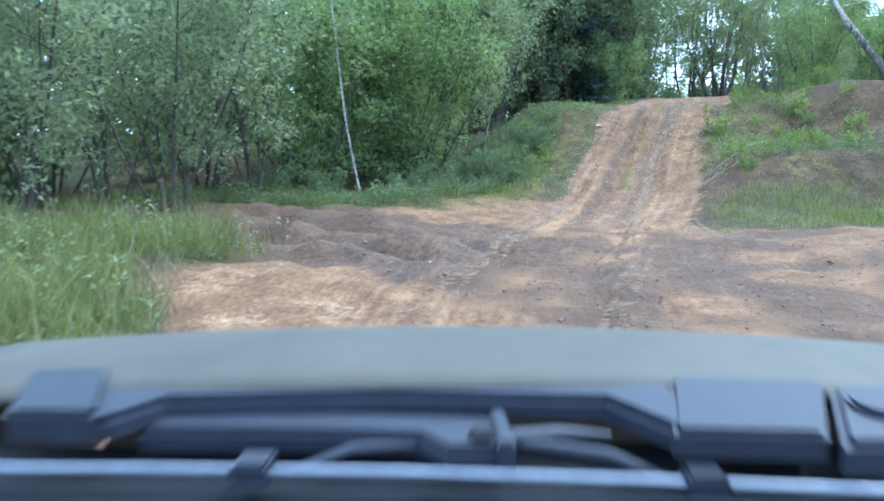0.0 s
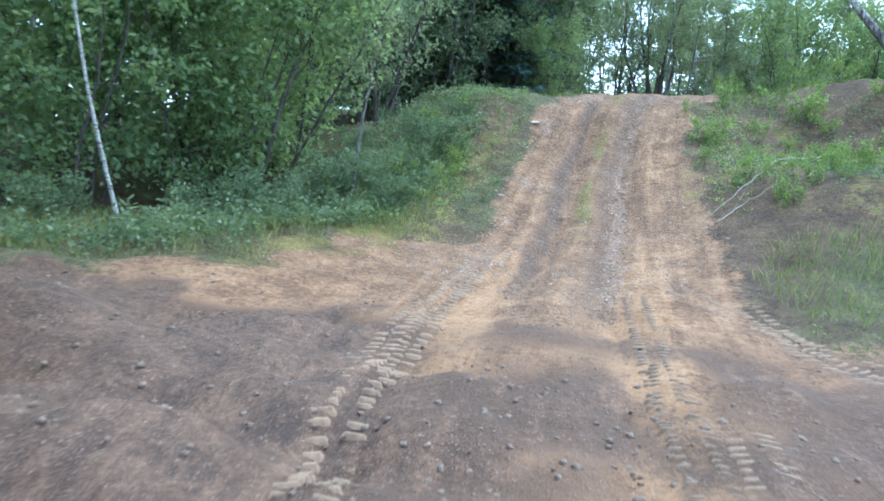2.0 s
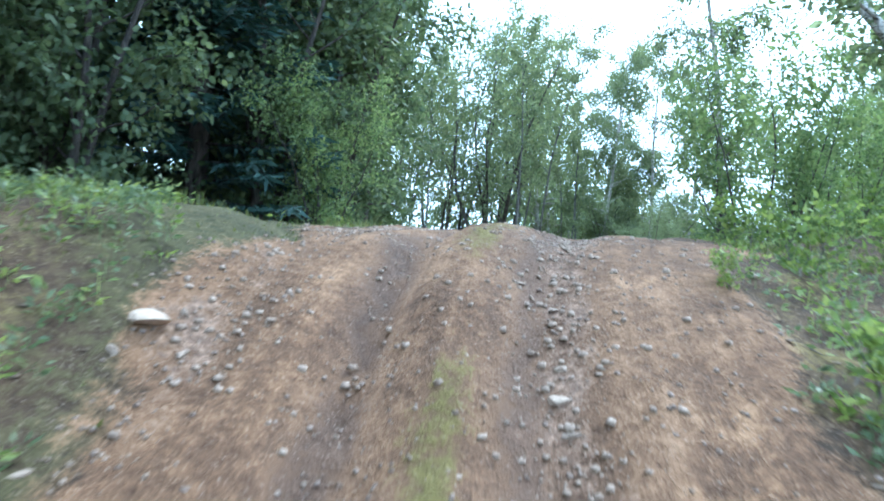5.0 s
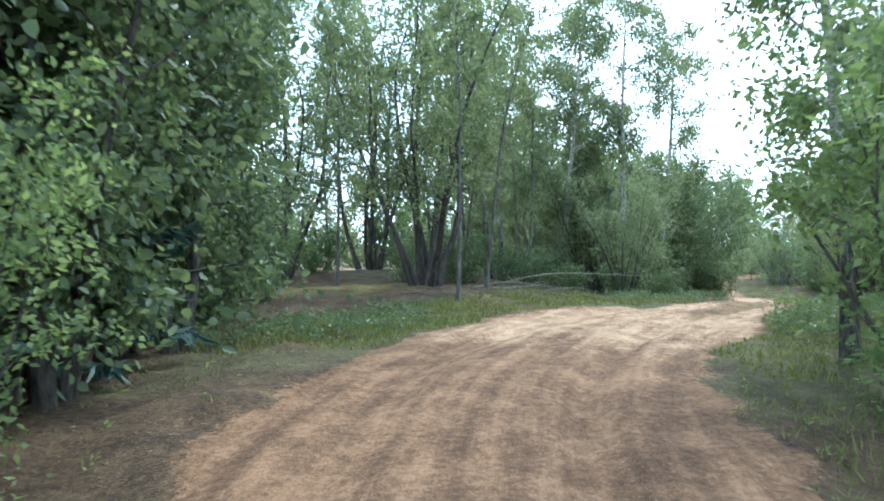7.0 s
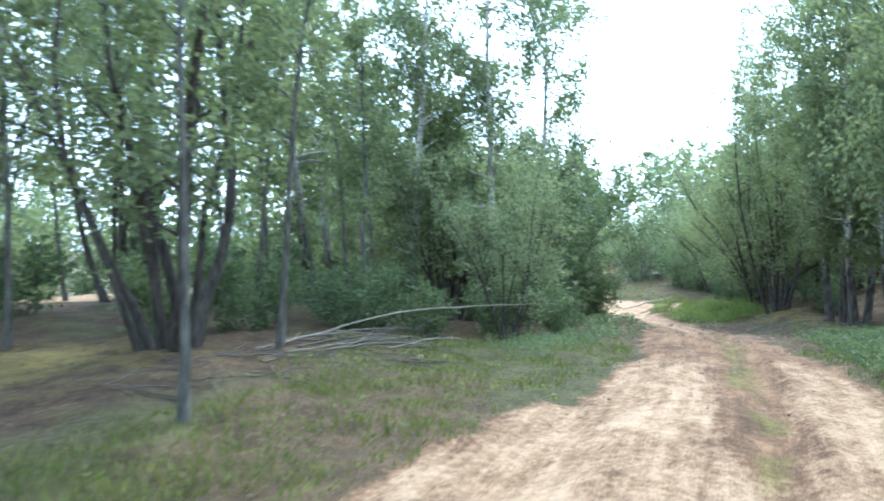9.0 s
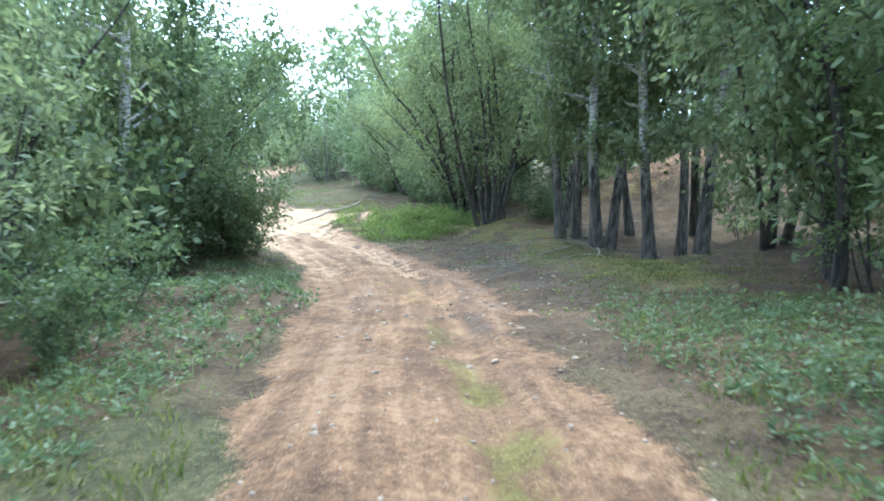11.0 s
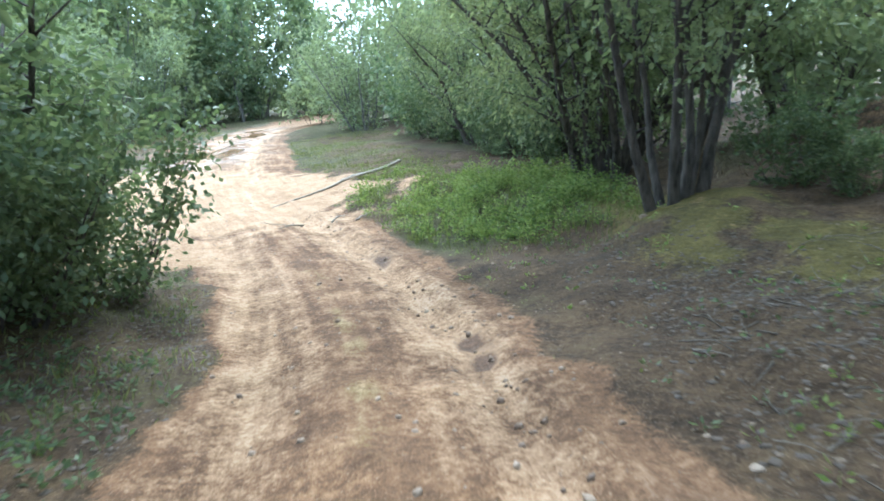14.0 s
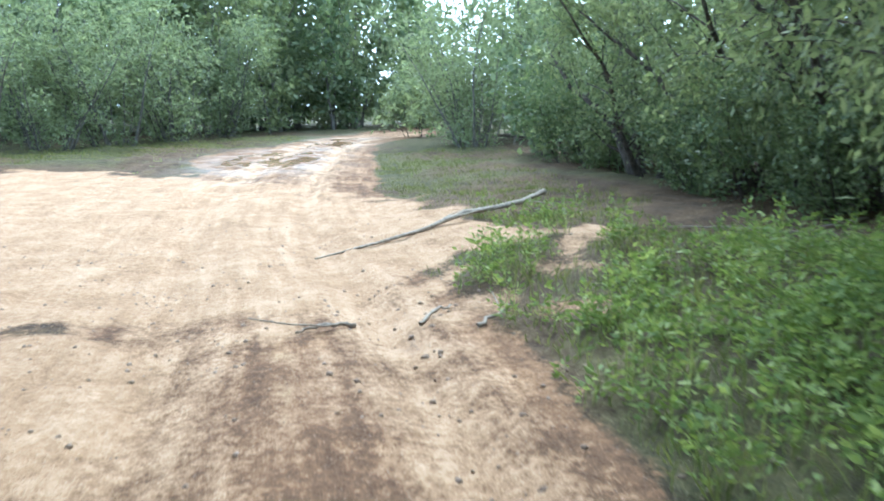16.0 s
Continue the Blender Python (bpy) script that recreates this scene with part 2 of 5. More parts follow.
WEIGHT = np.concatenate([np.full(len(LINE[::3]), 0.30), np.ones(len(LAND))])


def smooth(a, b, v):
    u = np.clip((v - a) / (b - a), 0, 1)
    return u * u * (3 - 2 * u)


def hump(x, y, cx, cy, rx, ry, turn=0.0):
    c, s = math.cos(math.radians(turn)), math.sin(math.radians(turn))
    u, v = ((x - cx) * c + (y - cy) * s) / rx, (-(x - cx) * s + (y - cy) * c) / ry
    return np.exp(-(u * u + v * v))


GRAIN = np.random.RandomState(77).uniform(-1, 1, (256, 256))


def waves(x, y, size, seed):
    """Smooth unevenness between about -1 and 1, of the given size in metres, in two layers."""
    out = 0
    for k, (scale, part_of) in enumerate(((1.0, 0.7), (2.13, 0.42))):
        turn = 0.7 * seed + 1.1 * k
        u = (x * math.cos(turn) - y * math.sin(turn)) * scale * 2 / size + 13.7 * seed
        v = (x * math.sin(turn) + y * math.cos(turn)) * scale * 2 / size + 7.3 * seed + 31 * k
        i, j = np.floor(u).astype(int), np.floor(v).astype(int)
        fu, fv = u - i, v - j
        fu, fv = fu * fu * (3 - 2 * fu), fv * fv * (3 - 2 * fv)
        g = lambda p, q: GRAIN[p % 256, q % 256]
        out = out + part_of * ((g(i, j) * (1 - fu) + g(i + 1, j) * fu) * (1 - fv) + (g(i, j + 1) * (1 - fu) + g(i + 1, j + 1) * fu) * fv)
    return out * 1.35


def across(x, y):
    """The signed distance from the middle of the track (right is positive) and the station along it."""
    x, y = np.ravel(x), np.ravel(y)
    d, s = np.empty(len(x)), np.empty(len(x))
    way = np.gradient(LINE[:, :2], axis=0)
    way /= np.linalg.norm(way, axis=1)[:, None]
    run = np.concatenate([[0], np.cumsum(np.linalg.norm(np.diff(LINE[:, :2], axis=0), axis=1))])
    for i in range(0, len(x), 20000):
        dx, dy = x[i:i + 20000, None] - LINE[None, :, 0], y[i:i + 20000, None] - LINE[None, :, 1]
        k = np.argmin(dx * dx + dy * dy, axis=1)
        j = np.arange(len(k))
        ax, ay = dx[j, k], dy[j, k]
        along = ax * way[k, 0] + ay * way[k, 1]
        side = ax * way[k, 1] - ay * way[k, 0]
        d[i:i + 20000] = np.sign(side) * np.sqrt(side**2 + np.maximum(np.abs(along) - 0.6, 0)**2)
        s[i:i + 20000] = run[k] + along
    return d, s


def land(x, y):
    """The height of the ground without ruts and clods."""
    shape = np.shape(x)
    x, y = np.ravel(np.asarray(x, float)), np.ravel(np.asarray(y, float))
    z = np.empty(len(x))
    for i in range(0, len(x), 20000):
        d2 = (x[i:i + 20000, None] - CONTROL[None, :, 0])**2 + (y[i:i + 20000, None] - CONTROL[None, :, 1])**2 + 0.25
        w = WEIGHT / d2**2
        z[i:i + 20000] = (w * CONTROL[None, :, 2]).sum(1) / w.sum(1)
    z += 1.5 * hump(x, y, 42.4, 39.6, 2.9, 4.6)                                                 # the sandy mound behind the birches
    z += 0.2 * hump(x, y, 37.4, 43.6, 1.6, 0.9, 20) + 0.2 * hump(x, y, 31.2, 38.9, 4.0, 1.2, 35)   # low mossy banks beside the track
    z += 0.3 * hump(x, y, 39.4, 47.8, 3.6, 1.1, 60) + 0.12 * hump(x, y, -1.2, 7.6, 1.8, 1.0, 10) + 0.18 * hump(x, y, -3.8, 8.0, 2.6, 1.6)
    return z.reshape(shape)

JUNCTION = catmull(np.array([(-16, 13.6), (-8, 12.7), (-2.6, 11.4), (2.5, 9.0), (8, 6.4), (16, 3.0)]), 10)


def near(x, y, line):
    x, y = np.ravel(x), np.ravel(y)
    d = np.full(len(x), 1e9)
    for i in range(len(line) - 1):
        ax, ay = line[i]
        bx, by = line[i + 1] - line[i]
        u = np.clip(((x - ax) * bx + (y - ay) * by) / (bx * bx + by * by), 0, 1)
        d = np.minimum(d, (x - ax - u * bx)**2 + (y - ay - u * by)**2)
    return np.sqrt(d)


def covers(x, y):
    """What lies on the ground: layers between 0 and 1, the signed distance from the track's middle, and the station along it."""
    d, s = across(x, y)
    rag = 0.28 * waves(x, y, 1.9, 3) + 0.16 * waves(x, y, 0.7, 4)
    left = np.interp(s, [0, 20, 28, 31, 37, 40, 44, 50, 54, 57, 60, 64, 70, 75, 78, 84, 90, 100, 130], [2.4, 2.4, 1.9, 1.2, 1.15, 1.3, 1.6, 1.9, 1.6, 1.1, 0.75, 0.85, 1.4, 1.35, 1.3, 1.9, 2.1, 2.0, 2.0])
    right = np.interp(s, [0, 20, 28, 31, 37, 40, 44, 50, 54, 57, 60, 64, 70, 75, 78, 84, 90, 100, 130], [2.4, 2.4, 2.05, 1.95, 1.75, 1.8, 1.7, 1.8, 1.75, 1.7, 1.55, 1.3, 1.5, 1.35, 1.35, 1.5, 2.1, 2.0, 2.0])
    half, shift = (left + right) / 2, (right - left) / 2
    road = smooth(0.25, -0.25, np.abs(d - shift) - half + 0.7 * rag)
    lane = near(x, y, JUNCTION)
    wide = np.interp(x, [-16, -4, -1, 3, 8, 16], [1.5, 1.6, 2.4, 3.6, 3.9, 3.6])
    cross = smooth(0.4, -0.4, lane - wide + rag * 1.4)
    apron = smooth(0.5, -0.5, np.hypot(x - 1.9, (y - 5.5) * 0.8) - 3.9 + rag * 1.2)
    spit = smooth(0.4, -0.4, np.hypot((x + 1.1) * 0.8, y - 7.0) - 1.35 + rag)
    fan = smooth(0.5, -0.5, np.hypot(x - 2.25, (y - 14.6) * 1.1) - 1.9 + rag)
    fan = np.maximum(fan, smooth(0.5, -0.5, np.hypot(x - 0.1, y - 12.6) - 1.5 + rag))
    clearing = smooth(0.9, -0.9, np.hypot((x - 38.3) / 5.2, (y - 58.5) / 8.5) * 5.2 - 5.0 + rag * 2.5)
    clearing = np.maximum(clearing, 0.9 * smooth(0.35, 0.6, hump(x, y, 34.6, 51.0, 2.0, 1.6)))
    mound = np.maximum(1.1 * hump(x, y, 41.6, 39.4, 2.8, 4.4), 0.7 * hump(x, y, 36.6, 43.3, 2.4, 0.8, 38) * (1 + 0.5 * waves(x, y, 0.9, 63)))
    field = smooth(0.35, 0.55, hump(x, y, 14, 54.5, 19, 4.6) + 0.12 * waves(x, y, 6, 61))
    dirt = np.clip(np.maximum.reduce([road, cross, apron, spit, fan, clearing, 0.6 * smooth(0.55, 1.05, mound), smooth(0.3, 0.5, hump(x, y, 48.0, 65.4, 5.0, 2.8, 45)), field]), 0, 1)
    hill, low = smooth(27, 32, s) * smooth(44, 40, s), smooth(60, 66, s) * road
    band = lambda at, width: np.exp(-((d + 0.06 * waves(x, y, 1.3, 51) - at) / width)**2)
    spots = smooth(-0.5, 0.5, waves(x, y, 1.4, 52))
    sand = np.maximum.reduce([clearing * (0.68 + 0.27 * smooth(-0.6, 0.3, waves(x, y, 1.8, 87))), 0.95 * field, 0.58 * smooth(64, 76, s) * road * (0.62 + 0.38 * band(-1.0, 0.5) + 0.38 * band(0.75, 0.4)), 0.46 * spit * (0.5 + 0.5 * spots),
                              0.57 * smooth(46, 51, s) * smooth(64, 57, s) * road * (1 - 0.8 * np.exp(-((d - 0.62) / 0.28)**2) * smooth(52, 56, s))])
    rust = np.maximum.reduce([1.0 * road * smooth(24, 27, s) * smooth(34, 31, s) * (band(-0.55, 0.26) + band(0.95, 0.36)), 0.42 * smooth(0.3, 0.8, mound), 0.45 * low * spots, 0.4 * fan * spots,
                              0.5 * hill * road * band(1.2, 0.4) * spots, 0.35 * hill * road * band(-0.7, 0.3)])
    stony = np.maximum.reduce([0.72 * hill * road * (band(0.61, 0.17) + 0.8 * band(-1.0, 0.25) * spots), 0.55 * low * band(1.2, 0.3) * spots * smooth(78, 72, s), 0.45 * low * band(-0.35, 0.25) * smooth(72, 68, s)])
    mud = np.maximum.reduce([1.15 * cross * smooth(1.2, -0.8, x - 0.2 * y + 1.0) * smooth(-1.6, -0.4, waves(x, y, 2.6, 69)), 0.8 * cross * smooth(3.0, 5.0, x) * smooth(-0.3, 0.5, waves(x, y, 2.4, 9)),
                             0.8 * hump(x, y, 2.0, 8.3, 2.2, 2.8) * smooth(-0.5, 0.5, waves(x, y, 1.6, 12)), 1.0 * hump(x, y, 0.4, 10.6, 2.4, 2.0) * smooth(-0.8, 0.2, waves(x, y, 1.3, 72)), 0.72 * cross * smooth(-0.7, 0.4, waves(x, y, 1.9, 71)) * (1 - spit),
                             0.4 * hump(x, y, 47.8, 65.0, 3.8, 1.5, 43), 0.3 * hump(x, y, 53.6, 69.6, 4.6, 1.2, 40), 0.75 * hill * road * band(-0.38, 0.17) * smooth(-0.9, 0.1, waves(x, y, 1.8, 53)), 0.62 * hill * road * band(0.42, 0.17),
                             0.95 * low * band(0.85, 0.12) * smooth(-0.3, 0.3, waves(x, y, 1.2, 54)) * smooth(84, 78, s)])
    wet = np.maximum.reduce([1.7 * hump(x, y, 47.2, 64.9, 4.2, 1.7, 46) * smooth(-0.5, 0.2, waves(x, y, 0.9, 83)), 1.5 * hump(x, y, 53.6, 70.0, 5.0, 1.5, 40) * smooth(-0.5, 0.2, waves(x, y, 1.0, 84)), 0.15 * mud])
    wet = np.clip(wet, 0, 1)
    turf = np.clip(0.62 + 0.45 * waves(x, y, 5, 21) - 0.5 * hump(x, y, 14.5, 41, 5, 4) - 0.6 * hump(x, y, 34.5, 40.2, 3.5, 2.5) - 0.75 * hump(x, y, 32.6, 41.0, 3.0, 1.0, 40) - 0.9 * hump(x, y, 9.4, 19.2, 3.8, 3.4) - 0.5 * hump(x, y, 11, 37, 4, 5) - 0.6 * hump(x, y, 3.3, 20.8, 2.8, 1.0, 62) - 0.4 * hump(x, y, 42.5, 53.5, 3, 2.4) - 0.45 * smooth(20, 26, x) * smooth(56, 52, y), 0, 1)
    turf = np.maximum(turf, 0.6 * hump(x, y, 38.9, 48.5, 3.2, 1.5, 60))
    strip = road * smooth(30, 33, s) * (hill * 0.68 * band(0.08, 0.19) + 0.74 * smooth(50, 56, s) * smooth(-1.0, 0.1, waves(x, y, 0.7, 68)) * (0.6 + 0.4 * smooth(69, 63, s)) * band(np.interp(s, [62, 67, 73], [0.62, 0.3, -0.1]), 0.24)) * smooth(-0.9, 0.0, waves(x, y, 2.2, 31)) * smooth(86, 80, s)
    moss = np.clip(np.maximum.reduce([1.25 * hump(x, y, 31.6, 39.1, 4.4, 0.9, 36), 1.1 * hump(x, y, 38.3, 44.7, 2.2, 0.6, 42), 0.7 * hump(x, y, 39.8, 46.2, 2.6, 0.8, 40), 0.62 * hump(x, y, 12, 41, 4.6, 3.6),
                                      0.75 * hump(x, y, 8.6, 18.2, 2.8, 3.8) * smooth(-0.4, 0.3, waves(x, y, 1.2, 81)), 0.75 * hump(x, y, 41.4, 40.8, 2.6, 3.4) * smooth(-0.3, 0.4, waves(x, y, 1.4, 82)), 0.5 * hump(x, y, 3.0, 19.4, 1.2, 2.6, -20), 0.5 * hump(x, y, 1.5, 15.6, 2.2, 0.6)]), 0, 1)
    worn = np.maximum(road, 0.7 * cross * smooth(0.5, 2.0, x)) * smooth(3.2, 2.2, np.abs(d)) * (1 - 0.15 * smooth(62, 70, s))
    worn = np.maximum(worn, 0.6 * clearing * smooth(-0.7, 0.4, waves(x, y, 2.5, 75)))
    return dict(side=d, run=s, worn=worn, dirt=dirt, sand=sand, rust=rust, stony=stony, mud=mud, wet=wet, turf=turf, moss=np.maximum.reduce([moss * (1 - 0.8 * dirt), strip, 0.8 * hump(x, y, 1.2, 15.9, 3.0, 0.7, 50) * smooth(-0.6, 0.3, waves(x, y, 0.8, 64)), 0.55 * hump(x, y, 3.15, 19.4, 3.0, 0.4, 62), 0.45 * hump(x, y, 6.7, 18.2, 2.4, 0.4, 62), 1.25 * hump(x, y, 36.4, 42.9, 3.2, 1.0, 42) * smooth(-0.9, 0.1, waves(x, y, 1.0, 73))])), d, s


def ground_height(x, y, detail=True):
    z = land(x, y)
    if not detail:
        return z
    x, y, shape = np.ravel(np.asarray(x, float)), np.ravel(np.asarray(y, float)), np.shape(x)
    z = np.ravel(z)
    c, d, s = covers(x, y)
    sway = 0.06 * np.sin(s * 0.31) + 0.03 * np.sin(s * 0.83 + 1)
    groove = lambda at, width: np.exp(-((d + sway - at) / width)**2)
    road = smooth(2.4, 1.6, np.abs(d))
    hill, low = smooth(28, 33, s) * smooth(44, 40, s), smooth(44, 48, s)
    z = z - road * hill * (0.13 * groove(-0.32, 0.16) + 0.10 * groove(0.55, 0.22) + 0.05 * groove(-1.0, 0.3) + 0.05 * groove(1.15, 0.35) - 0.04 * groove(0.05, 0.2) + 0.06 * smooth(1.2, 0.3, np.abs(d)))
    z = z - road * (1 - hill) * (1 - low) * (0.06 * groove(-0.75, 0.22) + 0.06 * groove(0.75, 0.22) - 0.03 * groove(-1.1, 0.16) - 0.03 * groove(1.1, 0.16))
    z = z - road * low * (0.06 * groove(-0.95, 0.3) + 0.07 * groove(0.7, 0.2) - 0.035 * groove(0.98, 0.12) - 0.03 * groove(-0.2, 0.3))
    z += c["dirt"] * (0.020 * waves(x, y, 1.1, 41) + 0.014 * waves(x, y, 0.5, 42))
    z += (1 - c["dirt"]) * (0.06 * waves(x, y, 2.1, 43) + 0.04 * waves(x, y, 0.8, 44))
    z += np.maximum(c["mud"] - 0.25, 0) * (0.15 * waves(x, y, 1.1, 45) + 0.09 * waves(x, y, 0.5, 46)) * (1 - 0.9 * c["wet"])
    z += smooth(0.55, 0.85, c["sand"]) * (0.03 * waves(x, y, 1.5, 85) + 0.022 * waves(x, y, 0.6, 86))
    # the old lane's ruts across the junction
    lane = near(x, y, JUNCTION)
    z -= smooth(3.2, 1.8, lane) * smooth(3.0, -1.0, x) * 0.22 * (np.exp(-((lane - 0.75) / 0.25)**2) - 0.5 * np.exp(-((lane - 0.1) / 0.35)**2) - 0.6 * np.exp(-((lane - 1.35) / 0.3)**2))
    z += smooth(3.4, 2.2, lane) * smooth(3.5, 1.5, x) * smooth(-9, -6, x) * 0.035 * np.sin(lane * 8.5 + 2.2 * waves(x, y, 1.6, 74))
    return z.reshape(shape)


def spaced(lo, hi, step, reach):
    a = np.arange(lo, hi + step / 2, step)
    out = step * 1.25 ** np.arange(1, 60)
    out = np.cumsum(out)
    out = out[out < reach]
    return np.concatenate([lo - out[::-1], a, hi + out])


def mesh_from(name, verts, faces, mats, smooth_shade=True):
    me = bpy.data.meshes.new(name)
    verts, k = np.asarray(verts, np.float32), len(faces[0])
    faces = np.asarray(faces, np.int32)
    me.vertices.add(len(verts))
    me.vertices.foreach_set("co", verts.ravel())
    me.loops.add(faces.size)
    me.loops.foreach_set("vertex_index", faces.ravel())
    me.polygons.add(len(faces))
    me.polygons.foreach_set("loop_start", np.arange(0, faces.size, k, dtype=np.int32))
    me.polygons.foreach_set("loop_total", np.full(len(faces), k, np.int32))
    if smooth_shade:
        me.polygons.foreach_set("use_smooth", np.ones(len(faces), bool))
    for mt in mats:
        me.materials.append(mt)
    me.update(calc_edges=True)
    return me


def build_ground():
    gx, gy = spaced(-7, 52, 0.2, 900), spaced(-1, 68, 0.2, 900)
    x, y = np.meshgrid(gx, gy)
    z = ground_height(x, y)
    c, d, s = covers(x.ravel(), y.ravel())
    v = np.stack([x.ravel(), y.ravel(), z.ravel()], 1)
    w = len(gx)
    i = (np.arange(len(gy) - 1)[:, None] * w + np.arange(w - 1)[None, :]).ravel()
    quads = np.stack([i, i + 1, i + w + 1, i + w], 1)
    inside = (c["dirt"][quads].mean(1) > 0.5)
    for name, pick, label, category in (("dirt_track", inside, "rutted sandy brown dirt track with stones and mud patches", "track"),
                                        ("ground", ~inside, "uneven forest ground with grass, moss and leaf litter", "ground")):
        q = quads[pick]
        used, back = np.unique(q, return_inverse=True)
        me = mesh_from(name, v[used], back.reshape(q.shape), [EARTH])
        for key, values in c.items():
            me.attributes.new(key, "FLOAT", "POINT").data.foreach_set("value", values[used].astype(np.float32))
        tagged(new(name, me), label, category, kind="structure")
    return gx, gy, z


GRID_X, GRID_Y, GRID_Z = build_ground()


def surface(x, y):
    """The height of the finished ground."""
    i = np.clip(np.searchsorted(GRID_X, x) - 1, 0, len(GRID_X) - 2)
    j = np.clip(np.searchsorted(GRID_Y, y) - 1, 0, len(GRID_Y) - 2)
    u, v = (x - GRID_X[i]) / (GRID_X[i + 1] - GRID_X[i]), (y - GRID_Y[j]) / (GRID_Y[j + 1] - GRID_Y[j])
    return (GRID_Z[j, i] * (1 - u) + GRID_Z[j, i + 1] * u) * (1 - v) + (GRID_Z[j + 1, i] * (1 - u) + GRID_Z[j + 1, i + 1] * u) * v


def height(x, y):
    return float(surface(np.array([x]), np.array([y]))[0])


# ---- helpers for things ----
def part(name, me, parent, label=""):
    ob = new(name, me)
    ob.parent = parent
    return tagged(ob, label)


def base(name, m, label, category, group=""):
    ob = new(name)
    ob.empty_display_size = 0.2
    ob.matrix_basis = m
    return tagged(ob, label, category, group)


class Shape:
    """Collects quads into one mesh."""

    def __init__(self):
        self.v, self.f, self.n = [], [], 0

    def add(self, verts, faces):
        self.v.append(np.asarray(verts, float))
        self.f.append(np.asarray(faces, int) + self.n)
        self.n += len(verts)

    def tube(self, pts, radii, sides=6):
        pts, radii = np.asarray(pts, float), np.asarray(radii, float)
        way = np.gradient(pts, axis=0)
        way /= np.linalg.norm(way, axis=1)[:, None] + 1e-9
        ref = np.where(np.abs(way[:, 2:3]) > 0.9, np.array([[1.0, 0, 0]]), np.array([[0, 0, 1.0]]))
        a = np.cross(way, ref)
        a /= np.linalg.norm(a, axis=1)[:, None] + 1e-9
        b = np.cross(way, a)
        turn = np.arange(sides) / sides * 2 * math.pi
        ring = pts[:, None, :] + radii[:, None, None] * (np.cos(turn)[None, :, None] * a[:, None, :] + np.sin(turn)[None, :, None] * b[:, None, :])
        i, j = np.meshgrid(np.arange(len(pts) - 1), np.arange(sides), indexing="ij")
        k = (j + 1) % sides
        f = np.stack([i * sides + j, i * sides + k, (i + 1) * sides + k, (i + 1) * sides + j], -1).reshape(-1, 4)
        self.add(ring.reshape(-1, 3), f)

    def leaves(self, at, way, length, width, rng, bend=0.15, full=False):
        """Pointed leaves folded along the middle rib; full ones have a rounder outline."""
        n = len(at)
        way = way / (np.linalg.norm(way, axis=1)[:, None] + 1e-9)
        side = np.cross(way, rng.normal(size=(n, 3)))
        side /= np.linalg.norm(side, axis=1)[:, None] + 1e-9
        up = np.cross(side, way)
        L = (length * rng.uniform(0.6, 1.35, n))[:, None]
        wd = (width * rng.uniform(0.7, 1.3, n))[:, None]
        p0, p2 = at, at + way * L - up * L * bend
        if full:
            low, high = at + way * L * 0.26, at + way * L * 0.66 - up * L * bend * 0.45
            lift = up * wd * 0.14
            v = np.stack([p0, low + side * wd * 0.46 + lift, high + side * wd * 0.42 + lift, p2, high - side * wd * 0.42 + lift, low - side * wd * 0.46 + lift], 1).reshape(-1, 3)
            k = 6 * np.arange(n)[:, None]
            self.add(v, np.concatenate([k + np.array([[0, 1, 2, 3]]), k + np.array([[0, 3, 4, 5]])]))
            return
        p1, p3 = at + way * L * 0.45 + side * wd / 2, at + way * L * 0.45 - side * wd / 2
        v = np.stack([p0, p1, p2, p3], 1).reshape(-1, 3)
        self.add(v, np.arange(4 * n).reshape(-1, 4))

    def mesh(self, name, mats, smooth_shade=True):
        return mesh_from(name, np.concatenate(self.v), np.concatenate(self.f), mats, smooth_shade)


def wander(rng, start, way, length, steps, wobble, lift=0.0):
    """A crooked line: it sways, and lift bends it up (or down)."""
    pts, p, w = [np.array(start, float)], np.array(start, float), np.array(way, float)
    for k in range(steps):
        w = w + rng.normal(size=3) * wobble + np.array([0, 0, lift])
        w /= np.linalg.norm(w)
        p = p + w * length / steps
        pts.append(p.copy())
    return np.array(pts)


